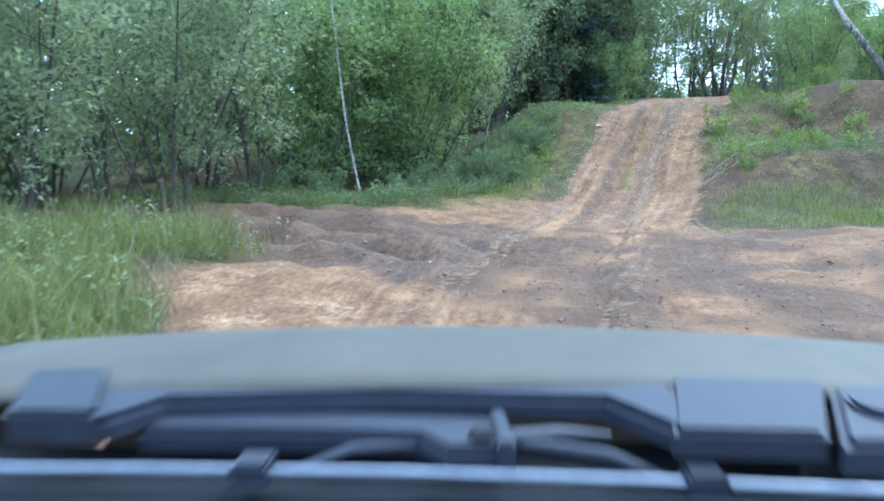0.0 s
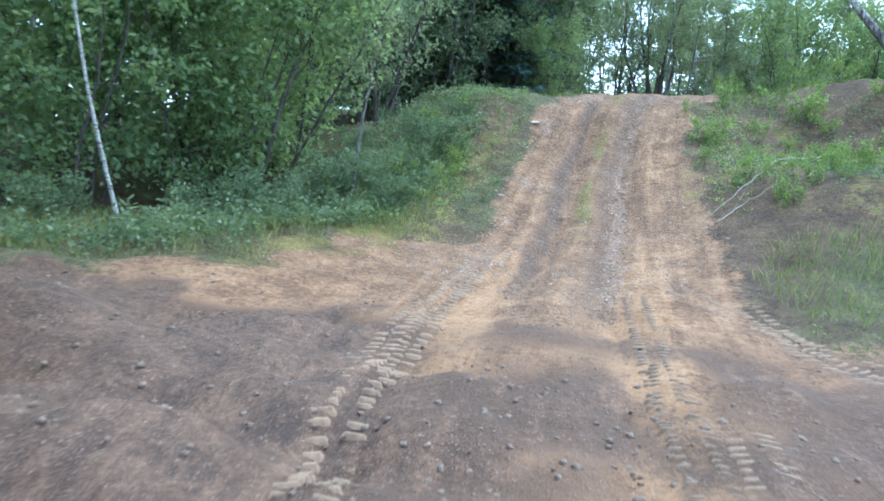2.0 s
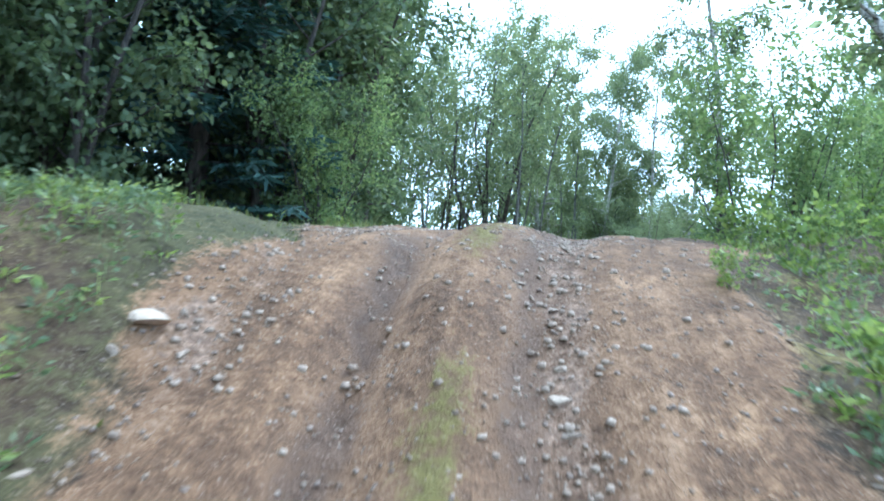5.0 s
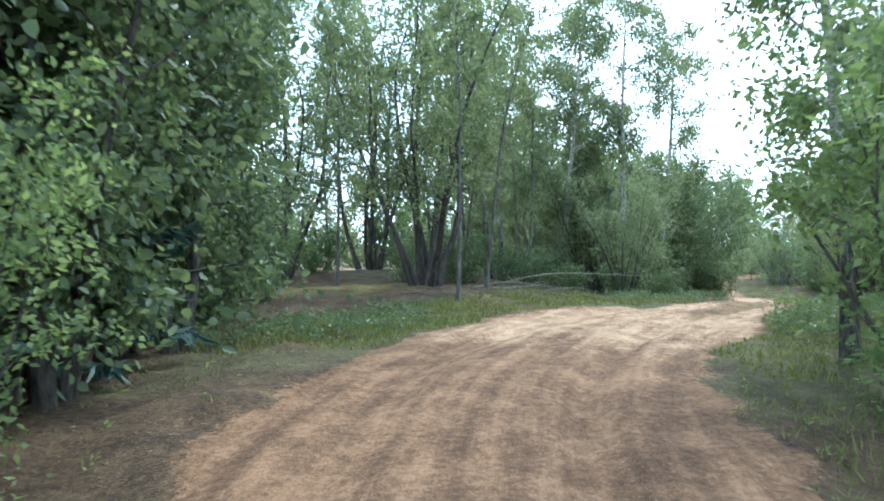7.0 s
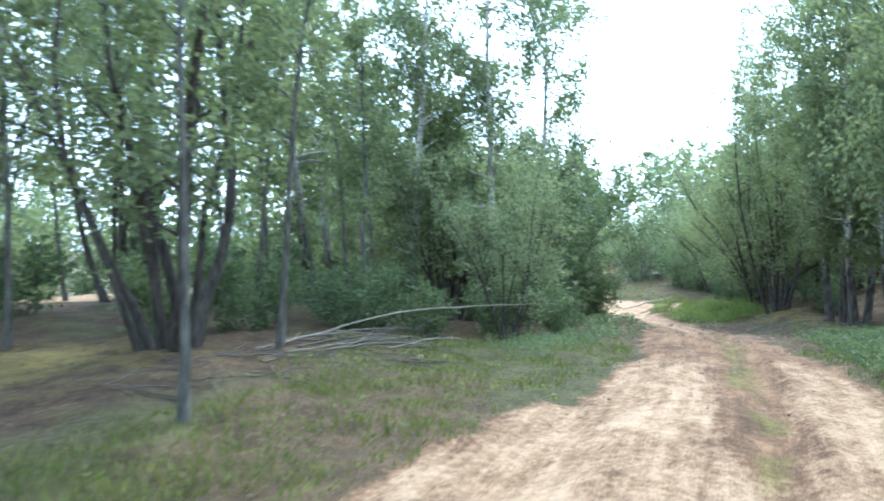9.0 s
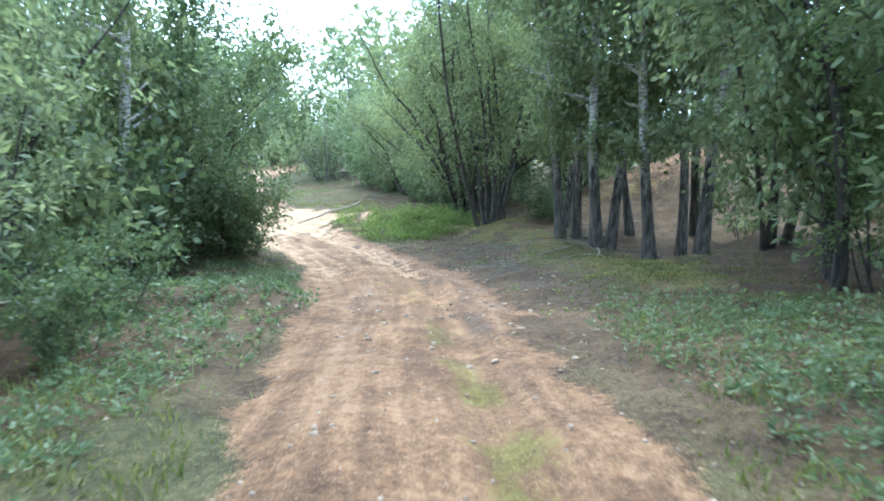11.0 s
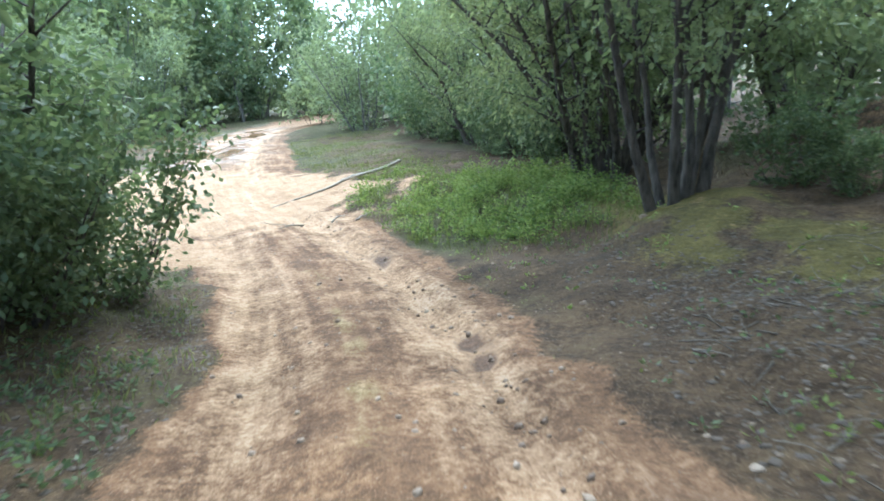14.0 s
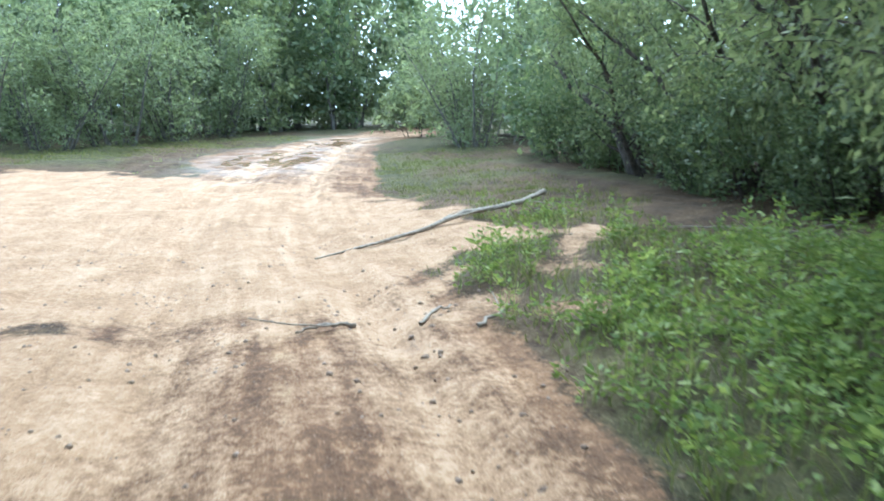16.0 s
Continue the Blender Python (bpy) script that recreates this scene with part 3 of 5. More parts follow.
def grow(seed, tall, stems=1, lean=0.1, foot=0.12, radius=0.09, bare=0.3, limbs=16, reach=1.6, lift=0.05, twigs=5, leaf=0.08, slim=0.5,
         count=4000, fluff=0.16, droop=0.3, bend=0.12, top=1.0, direction=None, fine=True, full=False):
    """A broadleaf tree or bush: crooked tapered stems, limbs, twigs, and leaves set along the twigs."""
    rng = np.random.RandomState(seed)
    wood, crown, shoots = Shape(), Shape(), []
    for k in range(stems):
        a = rng.uniform(0, 6.283) if direction is None else direction + rng.normal() * 0.5
        r = foot * math.sqrt(rng.uniform(0, 1)) if stems > 1 else 0
        h = tall * rng.uniform(0.72, 1.0) if stems > 1 else tall
        tilt = lean * (rng.uniform(0.5, 1.4) if stems > 1 else 1.0)
        way = np.array([math.cos(a) * tilt, math.sin(a) * tilt, 1.0])
        line = wander(rng, (r * math.cos(a), r * math.sin(a), -0.15), way / np.linalg.norm(way), h, 12, bend * 0.5, 0.02)
        rad = radius * (h / tall) * (rng.uniform(0.6, 1.1) if stems > 1 else 1)
        u = np.linspace(0, 1, 13)
        wood.tube(line, rad * (1 - 0.9 * u) * (1 + 0.45 * np.exp(-u * 22)), 7 if fine else 5)
        shoots.append((line[7:], 0.5))
        for b in range(limbs):
            at = bare + (1 - bare) * (b + rng.uniform(0, 1)) / limbs
            at = min(at, 0.97)
            i = at * 12
            p = line[int(i)] + (line[min(int(i) + 1, 12)] - line[int(i)]) * (i - int(i))
            g = rng.uniform(0, 6.283)
            size = reach * rng.uniform(0.55, 1.1) * (0.35 + 0.65 * math.sin(math.pi * min(1, (1 - at) / (1 - bare) * 0.8 + 0.12))) * top
            q = wander(rng, p, np.array([math.cos(g), math.sin(g), 0.55 + 0.5 * at]) / 1.2, size, 6, 0.16, lift)
            r0 = max(rad * (1 - 0.9 * at) * 0.5, 0.006)
            if fine:
                wood.tube(q, np.linspace(r0, 0.003, 7), 4)
            else:
                wood.tube(q[[0, 3, 6]], [r0, r0 * 0.5, 0.003], 3)
            shoots.append((q[2:], size))
            for _ in range(twigs):
                j = rng.randint(2, 7)
                w = q[j] - q[j - 1]
                w = w / np.linalg.norm(w) + rng.normal(size=3) * 0.65 - np.array([0, 0, droop * 0.6])
                t = wander(rng, q[j], w / np.linalg.norm(w), size * rng.uniform(0.25, 0.6), 4, 0.2, -droop * 0.25)
                if fine:
                    wood.tube(t[[0, 4]], [0.004, 0.0015], 3)
                shoots.append((t, size * 0.6))
    w = np.array([s for _, s in shoots])
    pick = rng.choice(len(shoots), count, p=w / w.sum())
    sizes = np.array([len(p) for p, _ in shoots])
    first, points = np.concatenate([[0], np.cumsum(sizes)[:-1]]), np.concatenate([p for p, _ in shoots])
    u = rng.uniform(0, 1, count) * (sizes[pick] - 1.001)
    j = u.astype(int)
    low, high = points[first[pick] + j], points[first[pick] + j + 1]
    at, way = low + (high - low) * (u - j)[:, None], high - low
    at += rng.normal(size=at.shape) * fluff * rng.uniform(0, 1, (count, 1))
    way = way / (np.linalg.norm(way, axis=1)[:, None] + 1e-9) + rng.normal(size=way.shape) * 0.8 - np.array([0, 0, droop])
    crown.leaves(at, way, leaf, leaf * slim, rng, full=full)
    return wood, crown


def spruce(seed, tall, reach, count):
    rng = np.random.RandomState(seed)
    wood, crown = Shape(), Shape()
    line = wander(rng, (0, 0, -0.1), (0, 0, 1), tall, 14, 0.01)
    wood.tube(line, np.linspace(0.017 * tall, 0.01, 15), 8)
    at, way = [], []
    tiers = int(tall * 3.4)
    for k in range(tiers):
        u = 0.04 + 0.94 * k / tiers
        size = reach * (1 - u) ** 0.85 + 0.12
        for b in range(rng.randint(5, 8)):
            g = rng.uniform(0, 6.283)
            q = wander(rng, (line[int(u * 14)][0], line[int(u * 14)][1], u * tall), (math.cos(g), math.sin(g), 0.12 - 0.3 * (1 - u)), size * rng.uniform(0.75, 1.1), 5, 0.06, 0.05)
            wood.tube(q, np.linspace(0.018, 0.004, 6), 3)
            m = max(6, int(count * size / reach / tiers / 4))
            t = rng.uniform(0.15, 1, m) * 5
            j = np.minimum(t.astype(int), 4)
            p = q[j] + (q[j + 1] - q[j]) * (t - j)[:, None]
            o = q[j + 1] - q[j]
            o /= np.linalg.norm(o, axis=1)[:, None]
            side = np.stack([-o[:, 1], o[:, 0], np.zeros(m)], 1) * rng.choice([-1, 1], m)[:, None]
            at.append(p)
            way.append(o * 0.7 + side * rng.uniform(0.2, 1.1, (m, 1)) + np.array([0, 0, -0.35]) + rng.normal(size=(m, 3)) * 0.2)
    at, way = np.concatenate(at), np.concatenate(way)
    crown.leaves(at, way, 0.26, 0.06, rng, 0.2)
    return wood, crown


class Kind:
    """One grown tree, kept to be set out several times: each is a thing with a trunk and a crown."""

    def __init__(self, name, label, category, group, shapes, bark, leaf):
        self.args = (name, label, category, group)
        self.trunk, self.crown = shapes[0].mesh("trunk", [bark]), shapes[1].mesh("crown", [leaf], False)

    def put(self, x, y, turn=0.0, size=1.0, wide=None, sink=0.0, label="", tip=0.0):
        name, text, category, group = self.args
        s = Matrix.Diagonal((wide or size, wide or size, size, 1))
        ob = base(name, pose(x, y, height(x, y) - sink, tip, 0, turn) @ s, label or text, category, group)
        part("trunk", self.trunk, ob)
        part("crown", self.crown, ob)
        return ob

# ---- trees and bushes ----
WILLOWS = [Kind("willow_tree", "grey-green willow with several thin dark stems", "tree", "willows",
                grow(11 + k, 5.6, stems=7, lean=0.34, foot=0.35, radius=0.05, bare=0.2, limbs=9, reach=1.5, twigs=5, leaf=0.125, slim=0.36, count=6800, fluff=0.24, droop=0.25), BARK_DARK, LEAF_WILLOW) for k in range(2)]
BUSHES = [Kind("leafy_bush", "dense fresh green bush leafy down to the grass", "bush", "green bushes",
               grow(21 + k, 4.6, stems=9, lean=0.34, foot=0.6, radius=0.035, bare=0.03, limbs=10, reach=1.25, twigs=5, leaf=0.105, slim=0.52, count=10000, fluff=0.26, droop=0.3, fine=False), BARK_DARK, LEAF_FRESH) for k in range(2)]
ALDERS = [Kind("alder_tree", "dark green alder with broad leaves and dark stems", "tree", "alders",
               grow(31 + k, 9.5, stems=4, lean=0.13, foot=0.45, radius=0.10, bare=0.05, limbs=18, reach=2.1, twigs=6, leaf=0.13, slim=0.62, count=13000, fluff=0.3, droop=0.4, full=True), BARK_DARK, LEAF_DARK) for k in range(2)]
BIRCHES = [Kind("birch_tree", "tall birch with pale bark, black at the foot", "tree", "birches",
                grow(41 + k, 11.0, stems=1, lean=0.07 + 0.06 * k, radius=0.115, bare=0.17, limbs=34, reach=2.1, lift=-0.03, twigs=6, leaf=0.11, slim=0.62, count=10500, fluff=0.26, droop=0.85, bend=0.06), BARK_BIRCH, LEAF_BIRCH) for k in range(3)]
CLUMPS = [Kind("many_stemmed_tree", "old tree with many dark stems rising from one foot", "tree", "many-stemmed trees",
               grow(51 + k, 9.5, stems=9, lean=0.27, foot=0.45, radius=0.10, bare=0.24, limbs=11, reach=1.8, twigs=6, leaf=0.115, slim=0.6, count=15000, fluff=0.3, droop=0.45, bend=0.2), BARK_DARK, LEAF_BIRCH) for k in range(2)]
THIN = [Kind("young_birch", "thin young birch with a pale stem", "tree", "young birches",
             grow(61 + k, 8.5, stems=1, lean=0.10, radius=0.05, bare=0.28, limbs=18, reach=1.2, lift=0.0, twigs=4, leaf=0.10, slim=0.6, count=3000, fluff=0.22, droop=0.5, bend=0.08), BARK_GREY, LEAF_BIRCH) for k in range(2)]
SAPLING = Kind("birch_sapling", "thin leaning birch sapling with a white stem", "tree", "",
               grow(66, 7.5, stems=1, lean=0.20, radius=0.027, bare=0.42, limbs=14, reach=0.9, lift=0.0, twigs=3, leaf=0.10, slim=0.6, count=1300, fluff=0.22, droop=0.5, bend=0.03, direction=3.1), bark_material("sapling_bark", (0.10, 0.09, 0.08), (0.3, 0.28, 0.25), (0.45, 0.43, 0.38), 0.2), LEAF_BIRCH)
FAR = [Kind("woodland_tree", "leafy tree of the wood behind", "tree", "woodland trees",
            grow(71 + k, 10.0, stems=2, lean=0.12, foot=0.3, radius=0.12, bare=0.04, limbs=16, reach=2.4, twigs=4, leaf=0.37, slim=0.6, count=1150, fluff=0.4, droop=0.35, fine=False), BARK_GREY, (LEAF_BIRCH, LEAF_DARK, LEAF_WILLOW)[k]) for k in range(3)]
THICKET = [Kind("thicket_bush", "leafy undergrowth bush at the edge of the wood", "bush", "undergrowth bushes",
                grow(75 + k, 3.6, stems=6, lean=0.4, foot=0.7, radius=0.03, bare=0.0, limbs=4, reach=1.35, twigs=4, leaf=0.28, slim=0.55, count=950, fluff=0.34, droop=0.3, fine=False), BARK_DARK, (LEAF_BIRCH, LEAF_DARK, LEAF_WILLOW)[k]) for k in range(3)]
PALE = [Kind("pale_willow", "broad pale grey-green willow bush on the grass", "bush", "pale willows",
             grow(81 + k, 5.4, stems=12, lean=0.42, foot=0.7, radius=0.05, bare=0.02, limbs=9, reach=1.5, twigs=5, leaf=0.175, slim=0.38, count=5600, fluff=0.3, droop=0.2, fine=False), BARK_GREY, LEAF_WILLOW) for k in range(2)]
LOW = [Kind("low_bush", "low leafy green bush on the slope by the track", "bush", "low bushes",
            grow(85 + k, 1.5, stems=9, lean=0.55, foot=0.3, radius=0.012, bare=0.02, limbs=6, reach=0.55, twigs=3, leaf=0.085, slim=0.55, count=2400, fluff=0.13, droop=0.2, fine=False, full=True), BARK_DARK, LEAF_DARK) for k in range(2)]
SPRUCE = Kind("spruce_tree", "dark spruce with drooping needle sprays", "tree", "spruces", spruce(91, 11.0, 2.3, 14000), BARK_DARK, NEEDLE)
SHRUBS = [Kind("small_shrub", "small leafy green shrub on bare earth", "shrub", "small shrubs",
               grow(95 + k, 0.9, stems=6, lean=0.5, foot=0.08, radius=0.008, bare=0.1, limbs=5, reach=0.3, twigs=3, leaf=0.08, slim=0.55, count=480, fluff=0.07, droop=0.1, fine=False), BARK_GREY, HERB) for k in range(2)]
OVERHANG = Kind("spreading_alder", "spreading dark alder overhanging the track", "tree", "",
                grow(101, 6.6, stems=8, lean=0.5, foot=0.7, radius=0.075, bare=0.02, limbs=12, reach=2.1, twigs=6, leaf=0.115, slim=0.5, count=28000, fluff=0.3, droop=0.5, lift=-0.01, full=True), BARK_DARK, LEAF_DARK)
LEANING = Kind("leaning_birch", "birch leaning far over with a bent pale stem", "tree", "",
               grow(111, 8.0, stems=1, lean=0.75, radius=0.13, bare=0.3, limbs=20, reach=1.6, lift=0.0, twigs=5, leaf=0.10, slim=0.6, count=4500, fluff=0.22, droop=0.6, bend=0.10, direction=2.6), BARK_BIRCH, LEAF_BIRCH)
DARKBUSH = Kind("low_alder_bush", "low dense dark green alder bush by the track", "bush", "alder bushes",
                grow(131, 2.6, stems=9, lean=0.55, foot=0.6, radius=0.03, bare=0.0, limbs=9, reach=1.1, twigs=5, leaf=0.115, slim=0.55, count=6300, fluff=0.24, droop=0.4, fine=False), BARK_DARK, LEAF_DARK)
SPREADING = Kind("spreading_willow", "dark spreading willow with a leaning trunk and low boughs", "tree", "spreading willows",
                 grow(121, 6.0, stems=6, lean=0.55, foot=0.4, radius=0.11, bare=0.12, limbs=12, reach=1.9, twigs=6, leaf=0.115, slim=0.42, count=13000, fluff=0.3, droop=0.65, bend=0.24), BARK_DARK, LEAF_BIRCH)

# the willow thicket and the bushes at the foot of the bank
for k, (x, y, s) in enumerate([(-6.3, 10.7, 1.0), (-4.7, 12.7, 1.05), (-6.5, 14.2, 1.1), (-8.7, 16.2, 1.2), (-3.7, 14.8, 1.0), (-9.6, 12.0, 1.1), (-11.4, 15, 1.2), (-5.6, 17.2, 1.2), (-8.3, 9.4, 1.0)]):
    WILLOWS[k % 2].put(x, y, 70 * k, s)
for k, (x, y, s) in enumerate([(-2.9, 17.4, 1.1), (-1.0, 18.2, 1.1), (-0.5, 19.0, 0.95), (-0.6, 20.6, 1.25), (-3.6, 19.9, 1.3)]):
    BUSHES[k % 2].put(x, y, 55 * k, s)
for k, (x, y, s) in enumerate([(2.8, 19.3, 0.7), (2.6, 18.7, 0.55), (1.9, 18.6, 0.6), (2.5, 20.6, 0.5), (3.2, 21.2, 0.4), (7.5, 19.6, 0.72), (8.9, 17.7, 0.75), (10.0, 20.5, 0.9), (7.5, 19.4, 0.5),
                                (6.9, 16.0, 0.4), (9.3, 18.9, 0.5), (8.6, 21.2, 0.7), (10.9, 19.2, 0.7), (9.9, 17.2, 0.6), (4.3, 24.4, 0.4), (3.7, 24.8, 0.5)]):
    SHRUBS[k % 2].put(x, y, 47 * k, s)
for k, (x, y, s) in enumerate([(2.0, 19.0, 0.4), (1.4, 18.2, 0.5), (2.2, 20.4, 0.32), (1.2, 19.7, 0.4), (1.7, 21.2, 0.2), (0.6, 17.5, 0.55), (2.6, 21.9, 0.2), (0.4, 21.0, 0.4), (1.6, 17.4, 0.4), (2.6, 19.7, 0.55), (3.1, 20.9, 0.26)]):
    LOW[k % 2].put(x, y, 61 * k, s)
WILLOWS[1].put(1.5, 22.6, 30, 0.95, label="pale-leaved willow at the top of the slope")
for k, (x, y, s) in enumerate([(0.2, 24.0, 0.85), (2.0, 25.6, 0.85), (3.4, 27.0, 0.8)]):
    ALDERS[k % 2].put(x, y, 33 + 80 * k, s)
SAPLING.put(-1.63, 16.05, 0, 1.0)
THIN[0].put(1.1, 17.6, 120, 0.6)
for k, (x, y, s) in enumerate([(5.9, 28.4, 0.85), (6.5, 30.4, 1.0), (7.3, 32.4, 0.9), (3.2, 29.5, 1.1), (1.5, 27.5, 1.1), (5.0, 33.0, 1.1)]):
    ALDERS[k % 2].put(x, y, 63 * k, s)
for k, (x, y, s) in enumerate([(7.2, 30.0, 0.8), (8.2, 32.6, 0.85), (9.2, 36.9, 0.75), (7.6, 38.2, 0.8), (6.2, 34.6, 0.95)]):
    ALDERS[k % 2].put(x, y, 20 + 63 * k, s)
for k, (x, y, s) in enumerate([(6.6, 27.9, 0.55), (8.1, 34.4, 0.5), (10.4, 39.0, 0.4)]):
    BUSHES[k % 2].put(x, y, 20 + 63 * k, s)
SPRUCE.put(4.9, 28.6, 10, 0.95)
SPRUCE.put(6.0, 32.2, 50, 1.05)
SPRUCE.put(2.4, 32.5, 100, 1.2)

# right of the bank
for k, (x, y, s) in enumerate([(16.4, 28.0, 0.85), (18.4, 29.8, 0.8), (14.6, 22.6, 0.7), (21.4, 31.0, 0.85), (13.2, 26.4, 0.85)]):
    BUSHES[k % 2].put(x, y, 35 + 50 * k, s)
LEANING.put(13.6, 22.0, 0, 1.0)
for k, (x, y, s) in enumerate([(14.1, 28.2, 0.7), (18.5, 25.4, 0.7), (14.9, 19.0, 0.9)]):
    BIRCHES[k % 3].put(x, y, 77 * k, s)

# the open wood ahead on the rise
CLUMPS[0].put(14.9, 40.6, 0, 1.05)
CLUMPS[1].put(16.3, 48.6, 40, 1.1)
CLUMPS[0].put(12.3, 45.5, 190, 1.0)
CLUMPS[1].put(7.2, 44.5, 250, 1.05)
for k, (x, y, s) in enumerate([(16.1, 39.4, 1.0), (13.9, 36.5, 0.9), (13.7, 49.5, 1.2), (15.3, 50.5, 1.2), (10.2, 50, 1.2), (8.4, 48.3, 1.2), (5.6, 46.2, 1.15), (3.2, 44, 1.15), (11.6, 48.5, 1.2), (18.0, 47.0, 1.2),
                                (17.3, 43.2, 1.1), (13.2, 42.6, 1.0), (10.4, 44.0, 1.1), (19.2, 49.5, 1.2), (20.2, 44.6, 1.1), (19.0, 46.2, 1.2), (21.0, 47.8, 1.1), (19.6, 43.2, 0.9), (20.4, 43.9, 0.95)]):
    THIN[k % 2].put(x, y, 37 * k, s)
for k, (x, y, s) in enumerate([(21.3, 40.6, 0.72), (23.0, 42.4, 0.62)]):
    WILLOWS[k % 2].put(x, y, 85 * k, s, label="loose pale willow with thin stems by the bend")
HANGING = Kind("hanging_alder", "alder with dense dark boughs hanging beside the track", "tree", "hanging alders",
               grow(145, 8.6, stems=3, lean=0.2, foot=0.3, radius=0.09, bare=0.1, limbs=20, reach=2.3, twigs=6, leaf=0.115, slim=0.5, count=12500, fluff=0.28, droop=0.9, full=True), BARK_DARK, LEAF_BIRCH)
HANGING.put(28.9, 35.2, 0, 1.0)
HANGING.put(31.4, 36.2, 130, 0.95)
for k, (x, y, s) in enumerate([(24.4, 46.4, 0.9), (26.2, 48.4, 0.9), (27.4, 50.5, 0.95)]):
    CLUMPS[k % 2].put(x, y, 40 + 95 * k, s * 0.85)
for k, (x, y, s) in enumerate([(22.0, 49.0, 1.0), (25.0, 51.5, 1.0), (29.5, 53.5, 0.85), (25.2, 45.2, 1.1), (23.6, 47.2, 1.1), (20.6, 47.4, 1.1), (24.6, 49.0, 1.2), (27.6, 46.4, 1.1)]):
    BIRCHES[k % 3].put(x, y, 31 * k, s)
LEAFY = [Kind("leafy_birch", "birch with a dense crown hanging low over the moss", "tree", "leafy birches",
              grow(141 + k, 9.5, stems=1, lean=0.06, radius=0.10, bare=0.2, limbs=34, reach=2.5, lift=-0.03, twigs=6, leaf=0.12, slim=0.6, count=12000, fluff=0.28, droop=0.8, bend=0.07), BARK_BIRCH, LEAF_BIRCH) for k in range(2)]
for k, (x, y, s) in enumerate([(34.0, 38.0, 1.0), (36.3, 39.6, 1.0), (31.6, 35.4, 1.05), (37.3, 41.6, 0.9), (28.6, 33.2, 0.95)]):
    LEAFY[k % 2].put(x, y, 100 * k, s)
BUSHES[0].put(28.4, 34.6, 10, 0.7)
ALDERS[0].put(27.2, 32.6, 20, 0.8)

# birches before the sandy mound
for k, (x, y, turn, s, tip) in enumerate([(35.25, 40.95, 0, 1.0, 0), (35.62, 40.72, 140, 0.95, 0), (34.15, 39.75, 60, 1.05, 1), (34.42, 39.55, 29, 0.95, 11), (33.6, 38.5, 20, 1.0, 0), (33.3, 37.5, 40, 1.05, 9), (36.6, 38.2, 90, 1.0, 0)]):
    BIRCHES[0].put(x, y, turn, s, tip=tip)

# beside the clearing
OVERHANG.put(31.6, 49.6, 130, 1.0, 1.1)
# a second alder, added mostly out of view so its crown shades the ground
OVERHANG.put(27.8, 48.3, 20, 0.85, 0.9)
for k, (x, y, s) in enumerate([(32.9, 48.9, 0.8), (31.4, 48.0, 0.75), (30.0, 48.4, 1.0), (33.2, 50.6, 0.9), (29.0, 47.4, 0.8)]):
    DARKBUSH.put(x, y, 80 * k, s)
BUSHES[1].put(29.6, 49.6, 140, 0.9, label="dense green bush standing behind the spreading alder")
BUSHES[0].put(30.4, 51.6, 40, 1.0)
TALL = Kind("tall_many_stemmed_tree", "tall dense tree with dark stems rising from one foot", "tree", "",
            grow(151, 11.5, stems=8, lean=0.2, foot=0.4, radius=0.085, bare=0.17, limbs=16, reach=2.0, twigs=6, leaf=0.11, slim=0.56, count=20000, fluff=0.28, droop=0.75, bend=0.16), BARK_DARK, LEAF_BIRCH)
TALL.put(37.7, 44.0, 20, 1.0)
CLUMPS[1].put(40.4, 46.0, 120, 0.9)
for k, (x, y, s) in enumerate([(38.8, 42.8, 0.85), (38.2, 42.0, 0.6)]):
    LOW[k % 2].put(x, y, 77 * k, s, label="green bush growing at the foot of the sandy mound")
SPREADING.put(40.6, 46.2, 30, 1.0)
for k, (x, y, s) in enumerate([(42.6, 46.6, 0.95), (44.8, 48.4, 1.0), (46.8, 50.6, 1.0), (48.6, 53.2, 1.0), (43.4, 43.4, 1.05)]):
    SPREADING.put(x, y, 65 * k, s * 1.05, s)
for k, (x, y, s) in enumerate([(45.4, 49.9, 0.8), (47.4, 52.0, 0.85), (49.2, 54.6, 0.9), (43.9, 48.4, 0.6), (46.4, 51.2, 0.6), (51.0, 56.6, 0.9)]):
    DARKBUSH.put(x, y, 70 * k, s)
for k, (x, y, s) in enumerate([(46.0, 46.6, 1.15), (49.4, 49.4, 1.1)]):
    ALDERS[k % 2].put(x, y, 65 * k, s * 0.9)
for k, (x, y, s) in enumerate([(54.9, 63.3, 1.05), (44.4, 74.2, 0.95), (47.0, 75.0, 1.05), (50.0, 76.2, 1.1), (41.5, 73.5, 1.0), (53.2, 78.0, 1.05), (57.6, 66.0, 1.0), (60.5, 64.2, 1.1), (38.0, 72.5, 1.0)]):
    PALE[k % 2].put(x, y, 40 * k, s, s * 1.1)


